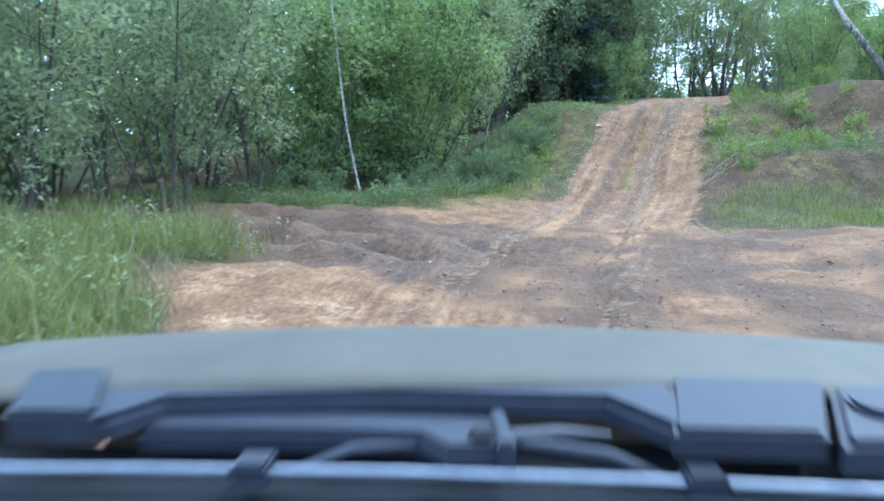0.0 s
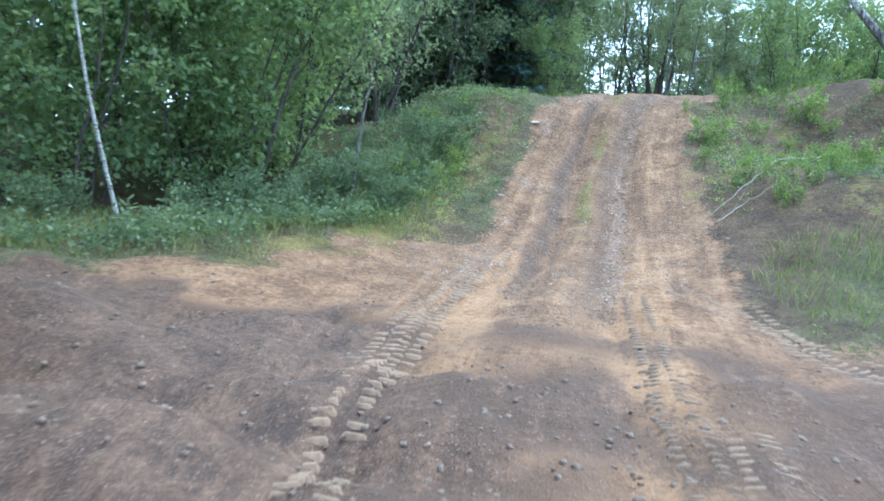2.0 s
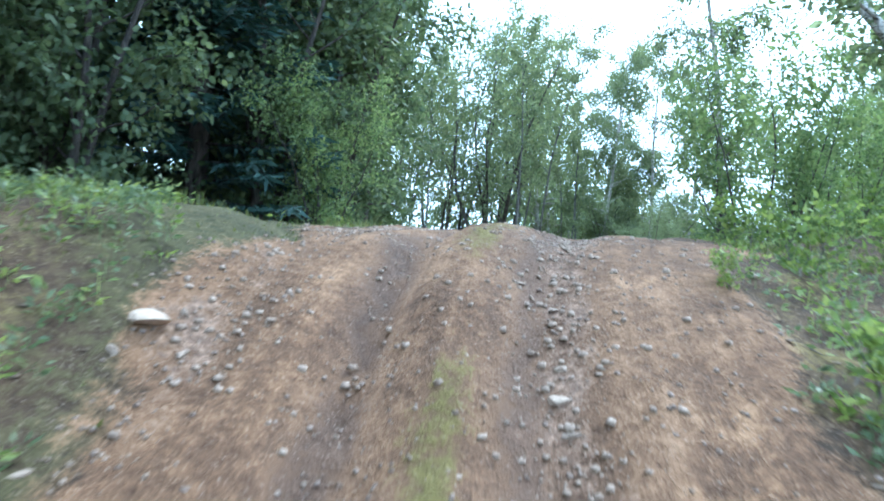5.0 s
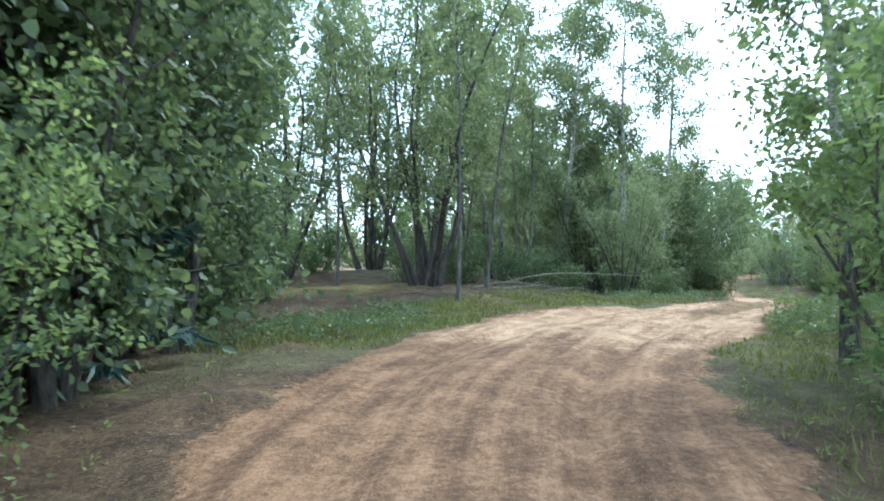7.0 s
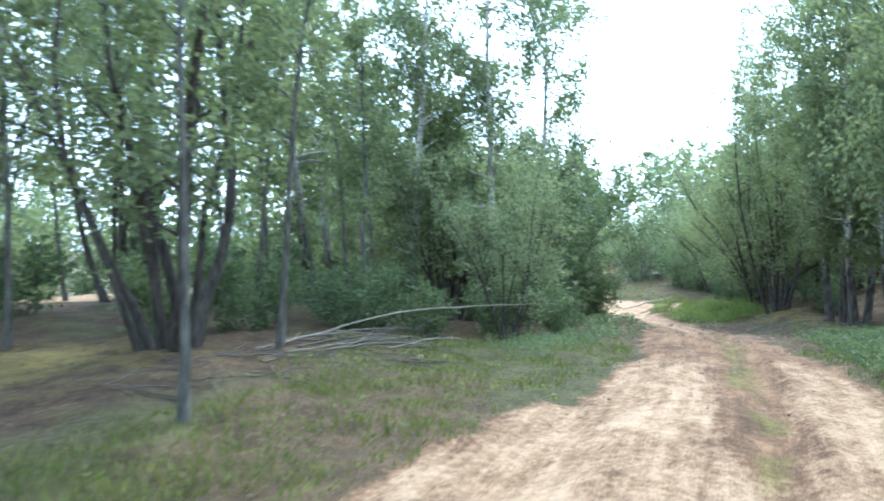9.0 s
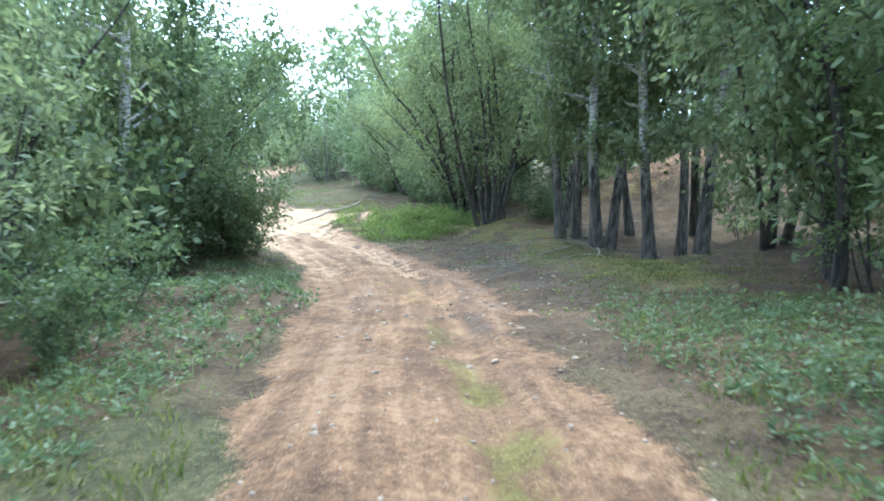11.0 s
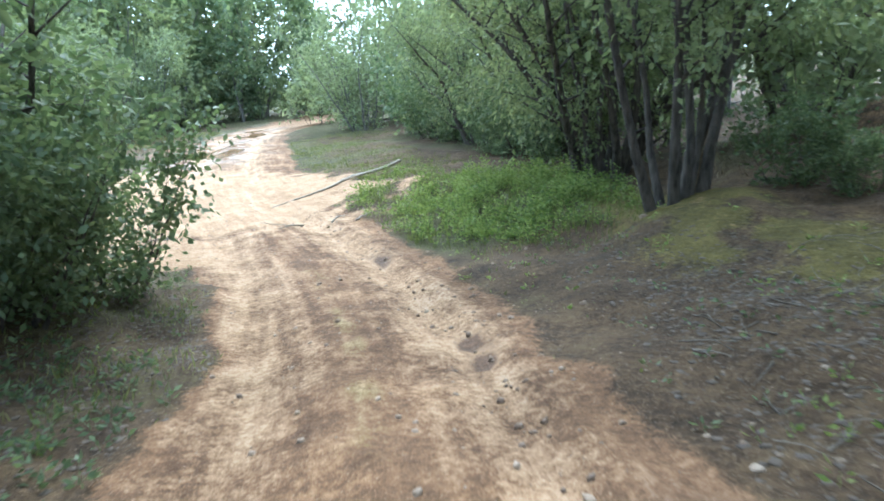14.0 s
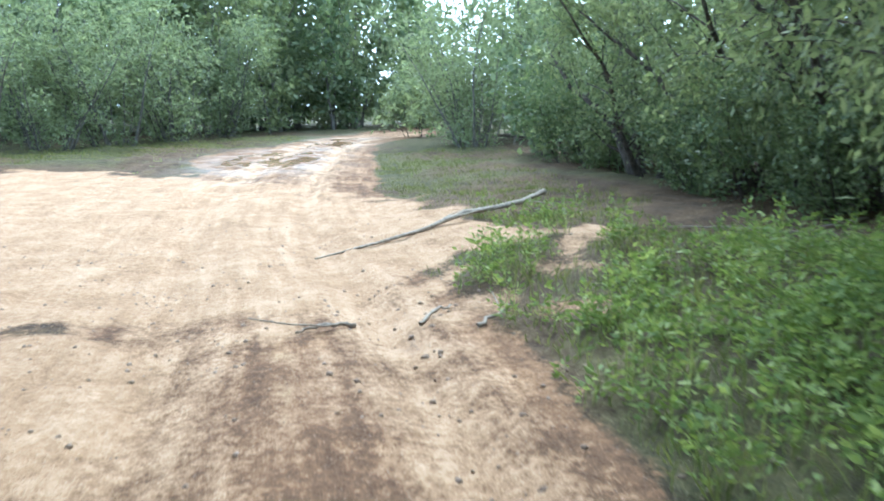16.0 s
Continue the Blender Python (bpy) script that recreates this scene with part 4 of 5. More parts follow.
def wood_around():
    rng = np.random.RandomState(5)
    # x from, to, y from, to, trees, undergrowth bushes
    spots = [(-22, -7, 17, 34, 11, 6), (-12, 1, 25, 40, 11, 8), (-6, 4, 44, 60, 5, 2), (22, 34, 14, 23, 6, 5), (21, 30, 27, 32, 4, 6), (44, 60, 30, 43, 8, 8), (50, 64, 46, 58, 10, 10), (25, 31, 54, 66, 4, 4), (2, 24, 72, 84, 5, 1),
             (36, 60, 80, 96, 14, 10), (60, 84, 60, 92, 12, 10), (-28, -14, 0, 14, 4, 0), (-16, 18, -30, -18, 7, 0), (30, 44, 26, 34, 6, 6)]
    for x0, x1, y0, y1, n, m in spots:
        for kinds, count, gap in ((FAR, n, 2.6), (THICKET, m, 1.8)):
            done = []
            for _ in range(count * 6):
                x, y = rng.uniform(x0, x1), rng.uniform(y0, y1)
                if len(done) < count and all(math.hypot(x - a, y - b) > gap for a, b in done) and np.min(np.hypot(LINE[:, 0] - x, LINE[:, 1] - y)) > 5.5:
                    done.append((x, y))
                    kinds[rng.randint(3)].put(x, y, rng.uniform(0, 360), rng.uniform(0.85, 1.25))


wood_around()
for k, (x, y, s) in enumerate([(58.5, 80.0, 1.0), (61.5, 79.0, 1.1), (64.5, 80.5, 1.1), (55.0, 81.0, 1.0), (67.5, 79.0, 1.1), (52.0, 82.5, 1.0), (70.5, 77.5, 1.1), (59.5, 83.5, 1.2), (63.0, 84.0, 1.2), (56.5, 78.2, 0.8), (49.0, 80.5, 1.0), (45.5, 79.5, 1.0), (47.5, 84.5, 1.2), (51.5, 86.0, 1.2), (54.5, 85.5, 1.2), (43.5, 83.5, 1.2), (40.5, 80.5, 1.1), (67.0, 83.0, 1.2), (72.0, 81.5, 1.2)]):
    FAR[k % 3].put(x, y, 40 * k, s)
for k, (x, y, s) in enumerate([(7.0, 18.6, 0.3), (7.9, 17.0, 0.35), (8.2, 18.2, 0.3), (8.7, 18.6, 0.4), (9.2, 19.8, 0.35), (7.6, 20.8, 0.35), (9.6, 18.2, 0.3), (10.4, 18.5, 0.4), (9.9, 19.4, 0.4), (8.1, 19.2, 0.3), (11.3, 20.4, 0.5), (10.6, 21.3, 0.5), (6.8, 17.2, 0.3), (12.2, 19.0, 0.5), (7.1, 17.2, 0.55), (7.2, 16.7, 0.5), (7.5, 16.4, 0.45), (6.95, 16.2, 0.4), (8.4, 17.4, 0.5), (8.0, 16.4, 0.4), (9.8, 20.6, 0.6), (9.6, 21.3, 0.7), (10.1, 20.1, 0.5), (8.8, 16.6, 0.45), (9.2, 17.6, 0.5), (8.8, 20.2, 0.45), (11.6, 21.8, 0.8), (10.9, 22.4, 0.8), (9.4, 22.6, 0.7)]):
    SHRUBS[k % 2].put(x, y, 29 * k, s)
for k, (x, y, s) in enumerate([(-7.5, 19.5, 1.1), (-10.5, 18.5, 1.2), (-13, 17.5, 1.1), (24.8, 43.8, 0.6), (26.8, 45.6, 0.7), (28.6, 52.0, 0.9), (31.6, 55.0, 1.0), (33.0, 58.5, 1.0), (36.0, 37.0, 0.5), (27.6, 34.2, 0.6), (31.8, 34.0, 0.8),
                                (41.5, 43.0, 0.7), (51.0, 56.0, 0.9), (52.8, 58.6, 0.9), (58.5, 69.5, 0.9), (56.0, 84.0, 1.2), (60.0, 82.0, 1.2), (63.0, 80.0, 1.2), (65.5, 77.0, 1.2), (47.0, 84.0, 1.2), (51.0, 85.0, 1.2), (41.0, 82.0, 1.2),
                                (66.0, 72.5, 1.1), (64.5, 74.5, 1.2), (37.5, 74.5, 1.0), (34.5, 72.0, 1.1), (32.5, 68.5, 1.1)]):
    THICKET[k % 3].put(x, y, 51 * k, s)

for k, (x, y) in enumerate([(46, 88), (49, 89.5), (52, 88.5), (55, 89), (58, 87.5), (61, 88), (43, 86.5), (64, 86.5), (57, 92), (61.5, 91), (66, 89), (52.5, 94), (69, 86), (72, 83)]):
    FAR[k % 3].put(x, y, 59 * k, 1.35, 1.5)

# the edge of the wood behind the sandy field, and undergrowth before it
for k in range(16):
    FAR[k % 3].put(-6 + 2.2 * k, 63.5 + 1.6 * math.sin(k * 2.3), 47 * k, 0.62 + 0.12 * math.sin(k * 1.7))
    THICKET[k % 3].put(-5 + 2.1 * k, 61.6 + 0.9 * math.sin(k * 1.9), 67 * k, 1.0)
for k, (x, y, s) in enumerate([(15.6, 42.8, 1.1), (17.0, 42.2, 1.0), (13.6, 47.0, 1.2), (18.4, 45.8, 1.2), (19.3, 42.7, 1.0), (18.5, 41.7, 0.75), (20.2, 43.6, 1.1), (22.9, 40.7, 0.6), (23.9, 41.6, 0.7), (20.0, 41.6, 0.8), (21.8, 41.4, 0.8)]):
    LOW[k % 2].put(x, y, 71 * k, s, label="small green bush in the open wood")
for k, (x, y, s) in enumerate([(11, 51, 0.8), (14.5, 52, 0.7), (17.5, 51.2, 0.8), (20.6, 50.5, 0.8), (8.0, 50.0, 0.8)]):
    THICKET[(2 * k) % 3].put(x, y, 71 * k, s)
for k, (x, y, s) in enumerate([(9.1, 37.4, 0.85), (8.4, 35.6, 0.8)]):
    DARKBUSH.put(x, y, 50 * k, s * 1.2)
for k, (x, y, s) in enumerate([(0.0, 16.6, 0.55), (-0.7, 16.2, 0.45), (0.9, 17.6, 0.6), (-2.4, 15.8, 0.5), (-3.4, 15.4, 0.55)]):
    LOW[k % 2].put(x, y, 83 * k, s, label="low young green bush at the edge of dirt")

# ---- grass and herbs ----
def scatter(rng, boxes, n, keep):
    """Random places in turned ovals (x, y, half length, half width, turn), where keep allows them."""
    area = np.array([a * b for _, _, a, b, _ in boxes])
    k = rng.choice(len(boxes), n, p=area / area.sum())
    bx = np.array(boxes, float)[k]
    r, g = 1.2 * rng.uniform(0, 1, n) ** 0.62, rng.uniform(0, 6.283, n)
    u, v, t = bx[:, 2] * r * np.cos(g), bx[:, 3] * r * np.sin(g), np.radians(bx[:, 4])
    x, y = bx[:, 0] + u * np.cos(t) - v * np.sin(t), bx[:, 1] + u * np.sin(t) + v * np.cos(t)
    c, d, s = covers(x, y)
    ok = keep(c, d, x, y, rng)
    return x[ok], y[ok]


OFF_TRACK = lambda c, d, x, y, rng: c["dirt"] < rng.uniform(0.05, 0.55, len(x))


def grass(name, label, boxes, n, tall, seed, width=0.012, mat=GRASS, keep=OFF_TRACK, lay=0.35):
    rng = np.random.RandomState(seed)
    x, y = scatter(rng, boxes, n, keep)
    tuft = 0.55 + 0.45 * waves(x, y, 1.1, seed + 1)
    z = surface(x, y) - 0.02
    sh = Shape()
    way = np.stack([rng.normal(size=len(x)) * lay, rng.normal(size=len(x)) * lay, np.ones(len(x))], 1)
    L = tall * np.clip(tuft, 0.25, 1.2)
    sh.leaves(np.stack([x, y, z], 1), way, L, width, rng, 0.25)
    return tagged(new(name, sh.mesh(name, [mat], False)), label, "grass", kind="stuff")


def herbs(name, label, boxes, n, tall, leaf, seed, mat=HERB, keep=OFF_TRACK, per=9):
    rng = np.random.RandomState(seed)
    x, y = scatter(rng, boxes, n, keep)
    z = surface(x, y)
    h = tall * rng.uniform(0.3, 1.15, len(x)) * (0.8 + 0.45 * waves(x, y, 0.9, seed + 3))
    i = np.repeat(np.arange(len(x)), per)
    u = rng.uniform(0.15, 1, len(i))
    g = rng.uniform(0, 6.283, len(i))
    at = np.stack([x[i] + 0.03 * np.cos(g), y[i] + 0.03 * np.sin(g), z[i] + h[i] * u], 1)
    way = np.stack([np.cos(g), np.sin(g), 0.2 + 0.7 * u * rng.uniform(0, 1, len(i))], 1)
    sh = Shape()
    sh.leaves(at, way, np.full(len(i), leaf), leaf * 0.42, rng, 0.2)
    stem = np.stack([x, y, z - 0.02], 1)
    sh.leaves(stem, np.stack([rng.normal(size=len(x)) * 0.08, rng.normal(size=len(x)) * 0.08, np.ones(len(x))], 1), h, 0.008, rng, 0.02)
    return tagged(new(name, sh.mesh(name, [mat], False)), label, "plants", kind="stuff")


grass("tall_grass", "tall soft meadow grass beside the junction", [(-4.8, 7.6, 2.6, 2.8, 0), (-3.2, 8.9, 1.4, 1.2, 0), (-9, 9.0, 4.2, 3.4, 0), (-4.6, 4.0, 2.4, 2.6, 0), (-2.9, 6.8, 0.9, 1.5, 0)], 27000, 0.85, 301, 0.012)
herbs("meadow_weeds", "pale leafy weeds standing in the grass", [(-4.6, 7.4, 2.8, 3.0, 0), (-3.0, 9.6, 1.3, 1.2, 0)], 700, 0.6, 0.07, 302, LEAF_WILLOW)
grass("dry_stalks", "dry brown stalks at the edge of the dirt", [(-2.6, 6.2, 0.7, 1.2, 0), (-2.2, 10.0, 0.7, 0.9, 0)], 900, 0.6, 303, 0.012, DRY, lambda c, d, x, y, rng: c["dirt"] < 0.9, 0.3)
grass("verge_grass", "green grass at the foot of the bushes", [(-1.4, 15.6, 3.2, 1.4, 15), (1.6, 18.2, 0.9, 1.8, -30), (-6.5, 14.5, 4.0, 1.8, 0)], 17000, 0.34, 304)
grass("bank_grass", "green grass on the foot of the bank", [(7.4, 12.6, 1.9, 2.2, 20), (9.6, 13.4, 2.6, 1.6, 0), (11.5, 11.5, 3.0, 2.8, 0)], 13000, 0.34, 305)
grass("crest_grass", "short grass along the crest of the bank", [(4.0, 23.6, 1.0, 2.2, -20), (5.8, 26.0, 1.0, 2.0, -20), (10.0, 22.4, 2.4, 0.7, 10), (12.0, 25.6, 1.6, 1.6, 0)], 7000, 0.2, 306)
herbs("bank_herbs", "scattered small green herbs on the bank", [(8.8, 18.8, 2.4, 2.6, 0), (3.2, 20.2, 1.0, 2.4, -20), (4.0, 23.6, 0.9, 1.6, -20)], 1500, 0.16, 0.05, 307, LEAF_DARK)
grass("rise_grass", "short green grass beside the sandy bend", [(13.0, 34.6, 3.6, 1.5, 30), (19.0, 38.6, 3.6, 1.8, 30), (10.4, 33.4, 2.0, 1.8, 40), (16.5, 30.5, 3.6, 1.2, 35), (22.5, 33.6, 3.2, 1.4, 30)], 42000, 0.14, 308, 0.015)
herbs("rise_weeds", "leafy green weeds at the edge of the grass", [(10.2, 33.6, 1.6, 1.3, 30), (22.4, 33.4, 2.6, 1.1, 30), (17.4, 31.4, 2.4, 0.7, 35)], 1000, 0.3, 0.075, 309, LEAF_DARK)
# the dark leaf colour here partly stands in for the bush's shade
herbs("ground_herbs", "low broad green herbs, coloured dark partly for the bush's shade", [(27.2, 43.0, 2.6, 1.5, 40), (29.6, 45.4, 2.4, 1.3, 45), (24.6, 41.0, 2.2, 1.0, 35)], 1700, 0.13, 0.065, 310, LEAF_DARK, per=7)
grass("moss_grass", "thin mossy grass on the low bank", [(30.4, 38.0, 4.0, 1.2, 35), (26.0, 35.5, 3.0, 1.2, 35)], 14000, 0.09, 311)
herbs("lush_weeds", "lush green weeds coloured bright for sunlight beside the clearing", [(38.7, 48.4, 2.6, 1.1, 58), (40.4, 51.0, 1.5, 1.0, 55), (37.9, 46.4, 1.3, 0.9, 40), (39.6, 46.9, 1.8, 1.1, 50), (38.4, 45.6, 1.3, 0.6, 45)], 4200, 0.42, 0.062, 312, per=10, keep=lambda c, d, x, y, rng: (c["dirt"] < rng.uniform(0.05, 0.5, len(x))) & (0.5 + waves(x, y, 0.8, 70) > rng.uniform(0, 1, len(x))))
grass("weed_grass", "grass growing between the weeds", [(38.9, 48.2, 3.2, 1.6, 58), (40.8, 50.8, 1.8, 1.4, 55), (38.6, 45.8, 2.0, 1.0, 30)], 9000, 0.2, 316)
herbs("edge_herbs", "sparse small herbs on leaf litter beside the track", [(36.4, 44.9, 1.8, 0.7, 45), (33.0, 41.6, 2.6, 0.8, 40), (34.4, 49.6, 0.7, 1.4, -40), (33.0, 47.6, 0.6, 1.2, -40)], 170, 0.11, 0.05, 317, LEAF_DARK, per=6)
grass("mound_grass", "thin dry grass on the sandy mound", [(41.6, 41.2, 2.4, 3.0, 0), (43.0, 39.4, 2.0, 3.0, 0)], 5000, 0.22, 324, 0.012, DRY, lambda c, d, x, y, rng: rng.uniform(0, 1, len(x)) > 0.3, 0.5)
grass("clearing_grass", "short pale grass round the clearing", [(44.5, 56.5, 2.6, 4.4, -50), (43.0, 53.0, 2.4, 1.8, 20), (50.5, 61.0, 3.4, 2.0, 30), (46.0, 72.0, 8.0, 2.4, 15), (32.0, 47.6, 1.2, 1.8, -40)], 26000, 0.16, 313)

ALONG = [(p[0], p[1], 4.6, 4.6, 0) for p in LINE[::12] if 10 < p[1] < 66]
grass("short_grass", "thin short grass on the ground beside the track", ALONG, 120000, 0.085, 318, 0.014, keep=lambda c, d, x, y, rng: (c["dirt"] < rng.uniform(0.05, 0.6, len(x))) & (c["turf"] > rng.uniform(0.05, 1.1, len(x))) & (np.abs(d) < 6), lay=0.6)
herbs("low_plants", "small scattered leafy plants beside the track", ALONG, 2600, 0.12, 0.05, 319, per=6, keep=lambda c, d, x, y, rng: (c["dirt"] < rng.uniform(0.05, 0.4, len(x))) & (waves(x, y, 2.2, 65) > rng.uniform(-0.4, 0.6, len(x))) & (np.abs(d) < 6))
herbs("slope_plants", "dense leafy green plants on the slope under bushes", [(1.3, 18.0, 1.9, 0.8, 58), (2.3, 20.2, 1.9, 0.8, 62), (0.0, 16.2, 1.6, 0.6, 40)], 1300, 0.34, 0.075, 320, LEAF_DARK, per=10)
herbs("fringe_weeds", "tall weeds fringing the bushes at the junction", [(-1.6, 14.5, 2.0, 0.45, 14), (-4.5, 14.0, 2.0, 0.5, 0)], 420, 0.45, 0.07, 321, LEAF_DARK, per=12)
herbs("track_weeds", "fresh green weeds along the edge of the sandy track", [(22.6, 34.0, 2.6, 0.8, 33), (25.4, 35.9, 2.0, 0.8, 35), (20.4, 38.6, 1.6, 0.6, 30), (22.6, 39.6, 1.5, 0.5, 32)], 1200, 0.24, 0.06, 322, LEAF_DARK, per=8)
herbs("shoulder_plants", "small leafy plants scattered on the mossy shoulder", [(3.2, 20.4, 2.4, 0.7, 62), (1.6, 17.2, 1.6, 0.5, 55), (7.6, 19.0, 2.4, 0.6, 62)], 420, 0.18, 0.05, 323, per=8)

# ---- stones, clods, fallen wood ----
def stone_mesh(seed, flat=0.6):
    rng = np.random.RandomState(seed)
    bm = bmesh.new()
    bmesh.ops.create_icosphere(bm, subdivisions=2, radius=0.5)
    k = rng.normal(size=(9, 3))
    for v in bm.verts:
        for a in k:                       # broken faces
            a = a / np.linalg.norm(a)
            over = v.co.dot(Vector(a)) - 0.22
            if over > 0:
                v.co -= Vector(a) * over * 0.85
        v.co.z *= flat
        v.co *= 1 + rng.normal() * 0.05
    me = bpy.data.meshes.new("stone")
    bm.to_mesh(me)
    bm.free()
    me.materials.append(STONE)
    return me


STONES = [stone_mesh(k, 0.5 + 0.1 * k) for k in range(4)]


def stone(x, y, size, turn, k):
    ob = new("stone", STONES[k % 4])
    ob.matrix_basis = pose(x, y, height(x, y) - size * 0.03, 0, 0, turn) @ Matrix.Diagonal((size, size * 0.7, size * 0.7, 1))
    tagged(ob, "pale broken stone lying on the dirt track", "stone", "stones on the track")


for k, (x, y, size) in enumerate([(3.5, 18.4, 0.22), (3.42, 18.55, 0.12), (4.64, 21.1, 0.30), (4.5, 20.9, 0.14), (6.3, 20.35, 0.22), (6.42, 20.55, 0.16), (6.25, 20.15, 0.12), (4.17, 18.85, 0.11), (5.7, 19.2, 0.10), (6.6, 21.0, 0.14),
                                  (6.55, 21.3, 0.12), (5.6, 18.4, 0.12), (3.9, 19.6, 0.13), (3.3, 17.3, 0.10), (4.3, 20.3, 0.12), (7.0, 18.6, 0.09), (7.9, 21.0, 0.16), (8.3, 19.0, 0.14), (2.6, 17.6, 0.09), (5.3, 17.6, 0.09), (31.9, 41.9, 0.14), (32.2, 42.2, 0.12), (31.4, 41.5, 0.12),
                                  (37.2, 44.2, 0.18), (17.6, 38.2, 0.18), (27.5, 41.0, 0.10), (-1.6, 8.1, 0.10), (0.1, 8.6, 0.12), (-0.9, 10.4, 0.14), (4.4, 8.6, 0.12), (5.6, 7.6, 0.14)]):
    stone(x, y, size * (0.75 if size < 0.18 else 1.0), 53 * k, k)


def litter(name, label, category, places, sizes, mat, seed, flat=0.6):
    """Many small rough lumps as one object."""
    rng = np.random.RandomState(seed)
    x, y = places
    n = len(x)
    z = surface(x, y)
    cube = np.array([(-1, -1, -1), (1, -1, -1), (1, 1, -1), (-1, 1, -1), (-1, -1, 1), (1, -1, 1), (1, 1, 1), (-1, 1, 1)], float) * 0.42
    v = cube[None] * (1 + rng.normal(size=(n, 8, 3)) * 0.28)
    v[:, 4:, :2] *= 0.66
    g = rng.uniform(0, 6.283, n)
    c, s = np.cos(g)[:, None], np.sin(g)[:, None]
    v = np.stack([v[..., 0] * c - v[..., 1] * s, v[..., 0] * s + v[..., 1] * c, v[..., 2] * flat], -1) * sizes[:, None, None]
    v += np.stack([x, y, z + sizes * flat * 0.15], 1)[:, None]
    f = np.array([(0, 3, 2, 1), (4, 5, 6, 7), (0, 1, 5, 4), (1, 2, 6, 5), (2, 3, 7, 6), (3, 0, 4, 7)])
    f = (f[None] + 8 * np.arange(n)[:, None, None]).reshape(-1, 4)
    tagged(new(name, mesh_from(name, v.reshape(-1, 3), f, [mat], False)), label, category, kind="stuff")


def strewn(name, label, category, boxes, n, small, large, mat, seed, keep, flat=0.6):
    rng = np.random.RandomState(seed)
    x, y = scatter(rng, boxes, n, keep)
    litter(name, label, category, (x, y), small + (large - small) * rng.uniform(0, 1, len(x)) ** 3, mat, seed, flat)


strewn("gravel", "loose pale stones washed out on the bank", "gravel", [(4.8, 18.9, 2.4, 4.6, -22), (6.6, 22.0, 1.5, 2.0, -22)], 16000, 0.008, 0.05, STONE, 401,
       lambda c, d, x, y, rng: (c["stony"] + 0.12 > rng.uniform(0, 0.9, len(x))) & (c["dirt"] > 0.3))
strewn("pebbles", "small reddish pebbles and crumbs on the bank", "gravel", [(4.9, 18.9, 1.9, 5.0, -22), (2.6, 15.4, 2.0, 2.4, -22)], 22000, 0.008, 0.032, CRUMB, 406,
       lambda c, d, x, y, rng: (c["dirt"] > 0.25) & (0.35 + 0.4 * waves(x, y, 0.9, 66) > rng.uniform(0, 0.9, len(x))))
strewn("sand_crumbs", "crumbs of sand and earth on the track", "gravel", [(20, 35.6, 3.4, 1.6, 34), (36.6, 49.4, 3.6, 2.4, 50), (37.6, 53.0, 3.2, 2.6, 50)], 5000, 0.008, 0.04, CRUMB, 407,
       lambda c, d, x, y, rng: (c["dirt"] > 0.4) & (0.25 + 0.45 * waves(x, y, 1.2, 67) > rng.uniform(0, 0.9, len(x))))
strewn("leaf_litter", "dead leaves and twig bits on the ground", "litter", ALONG, 16000, 0.012, 0.05, plain_material("old_leaf", (0.05, 0.034, 0.022), (0.23, 0.165, 0.10), 5), 408,
       lambda c, d, x, y, rng: (c["dirt"] < 0.5) & (c["turf"] < rng.uniform(0.2, 1.1, len(x))) & (np.abs(d) < 6), 0.2)
strewn("track_gravel", "small stones along the sandy track", "gravel", [(30.5, 42.2, 6.5, 1.9, 38), (24, 38.4, 5, 1.9, 34)], 3000, 0.012, 0.07, STONE, 402, lambda c, d, x, y, rng: c["stony"] + 0.16 > rng.uniform(0, 0.9, len(x)))
strewn("clods", "dark clods of churned mud at the junction", "mud", [(-1.0, 10.8, 3.2, 2.4, -15), (5.5, 8.4, 4.0, 3.6, -15), (2.0, 8.2, 2.2, 3.0, 0), (0.8, 13.6, 2.4, 1.4, 0)], 4500, 0.010, 0.055, CLOD, 403, lambda c, d, x, y, rng: c["dirt"] * (c["mud"] + 0.25) > rng.uniform(0, 0.9, len(x)), 0.5)
strewn("track_clods", "dark crumbs of earth along the wheel rut", "mud", [(34.0, 45.6, 6.0, 1.4, 48)], 1200, 0.012, 0.06, CLOD, 404, lambda c, d, x, y, rng: np.exp(-((d - 0.85) / 0.22)**2) + 0.1 > rng.uniform(0, 0.9, len(x)))
strewn("wood_litter", "scattered dead leaves and bark bits under trees", "litter", [(9.2, 18.6, 2.4, 2.8, 0), (32.4, 40.6, 3.0, 1.4, 38), (34.8, 40.0, 2.4, 2.2, 0), (15.0, 38.6, 4.0, 2.6, 20)], 5200, 0.012, 0.055, plain_material("dead_leaf", (0.05, 0.033, 0.022), (0.23, 0.165, 0.105), 5), 405, OFF_TRACK, 0.12)


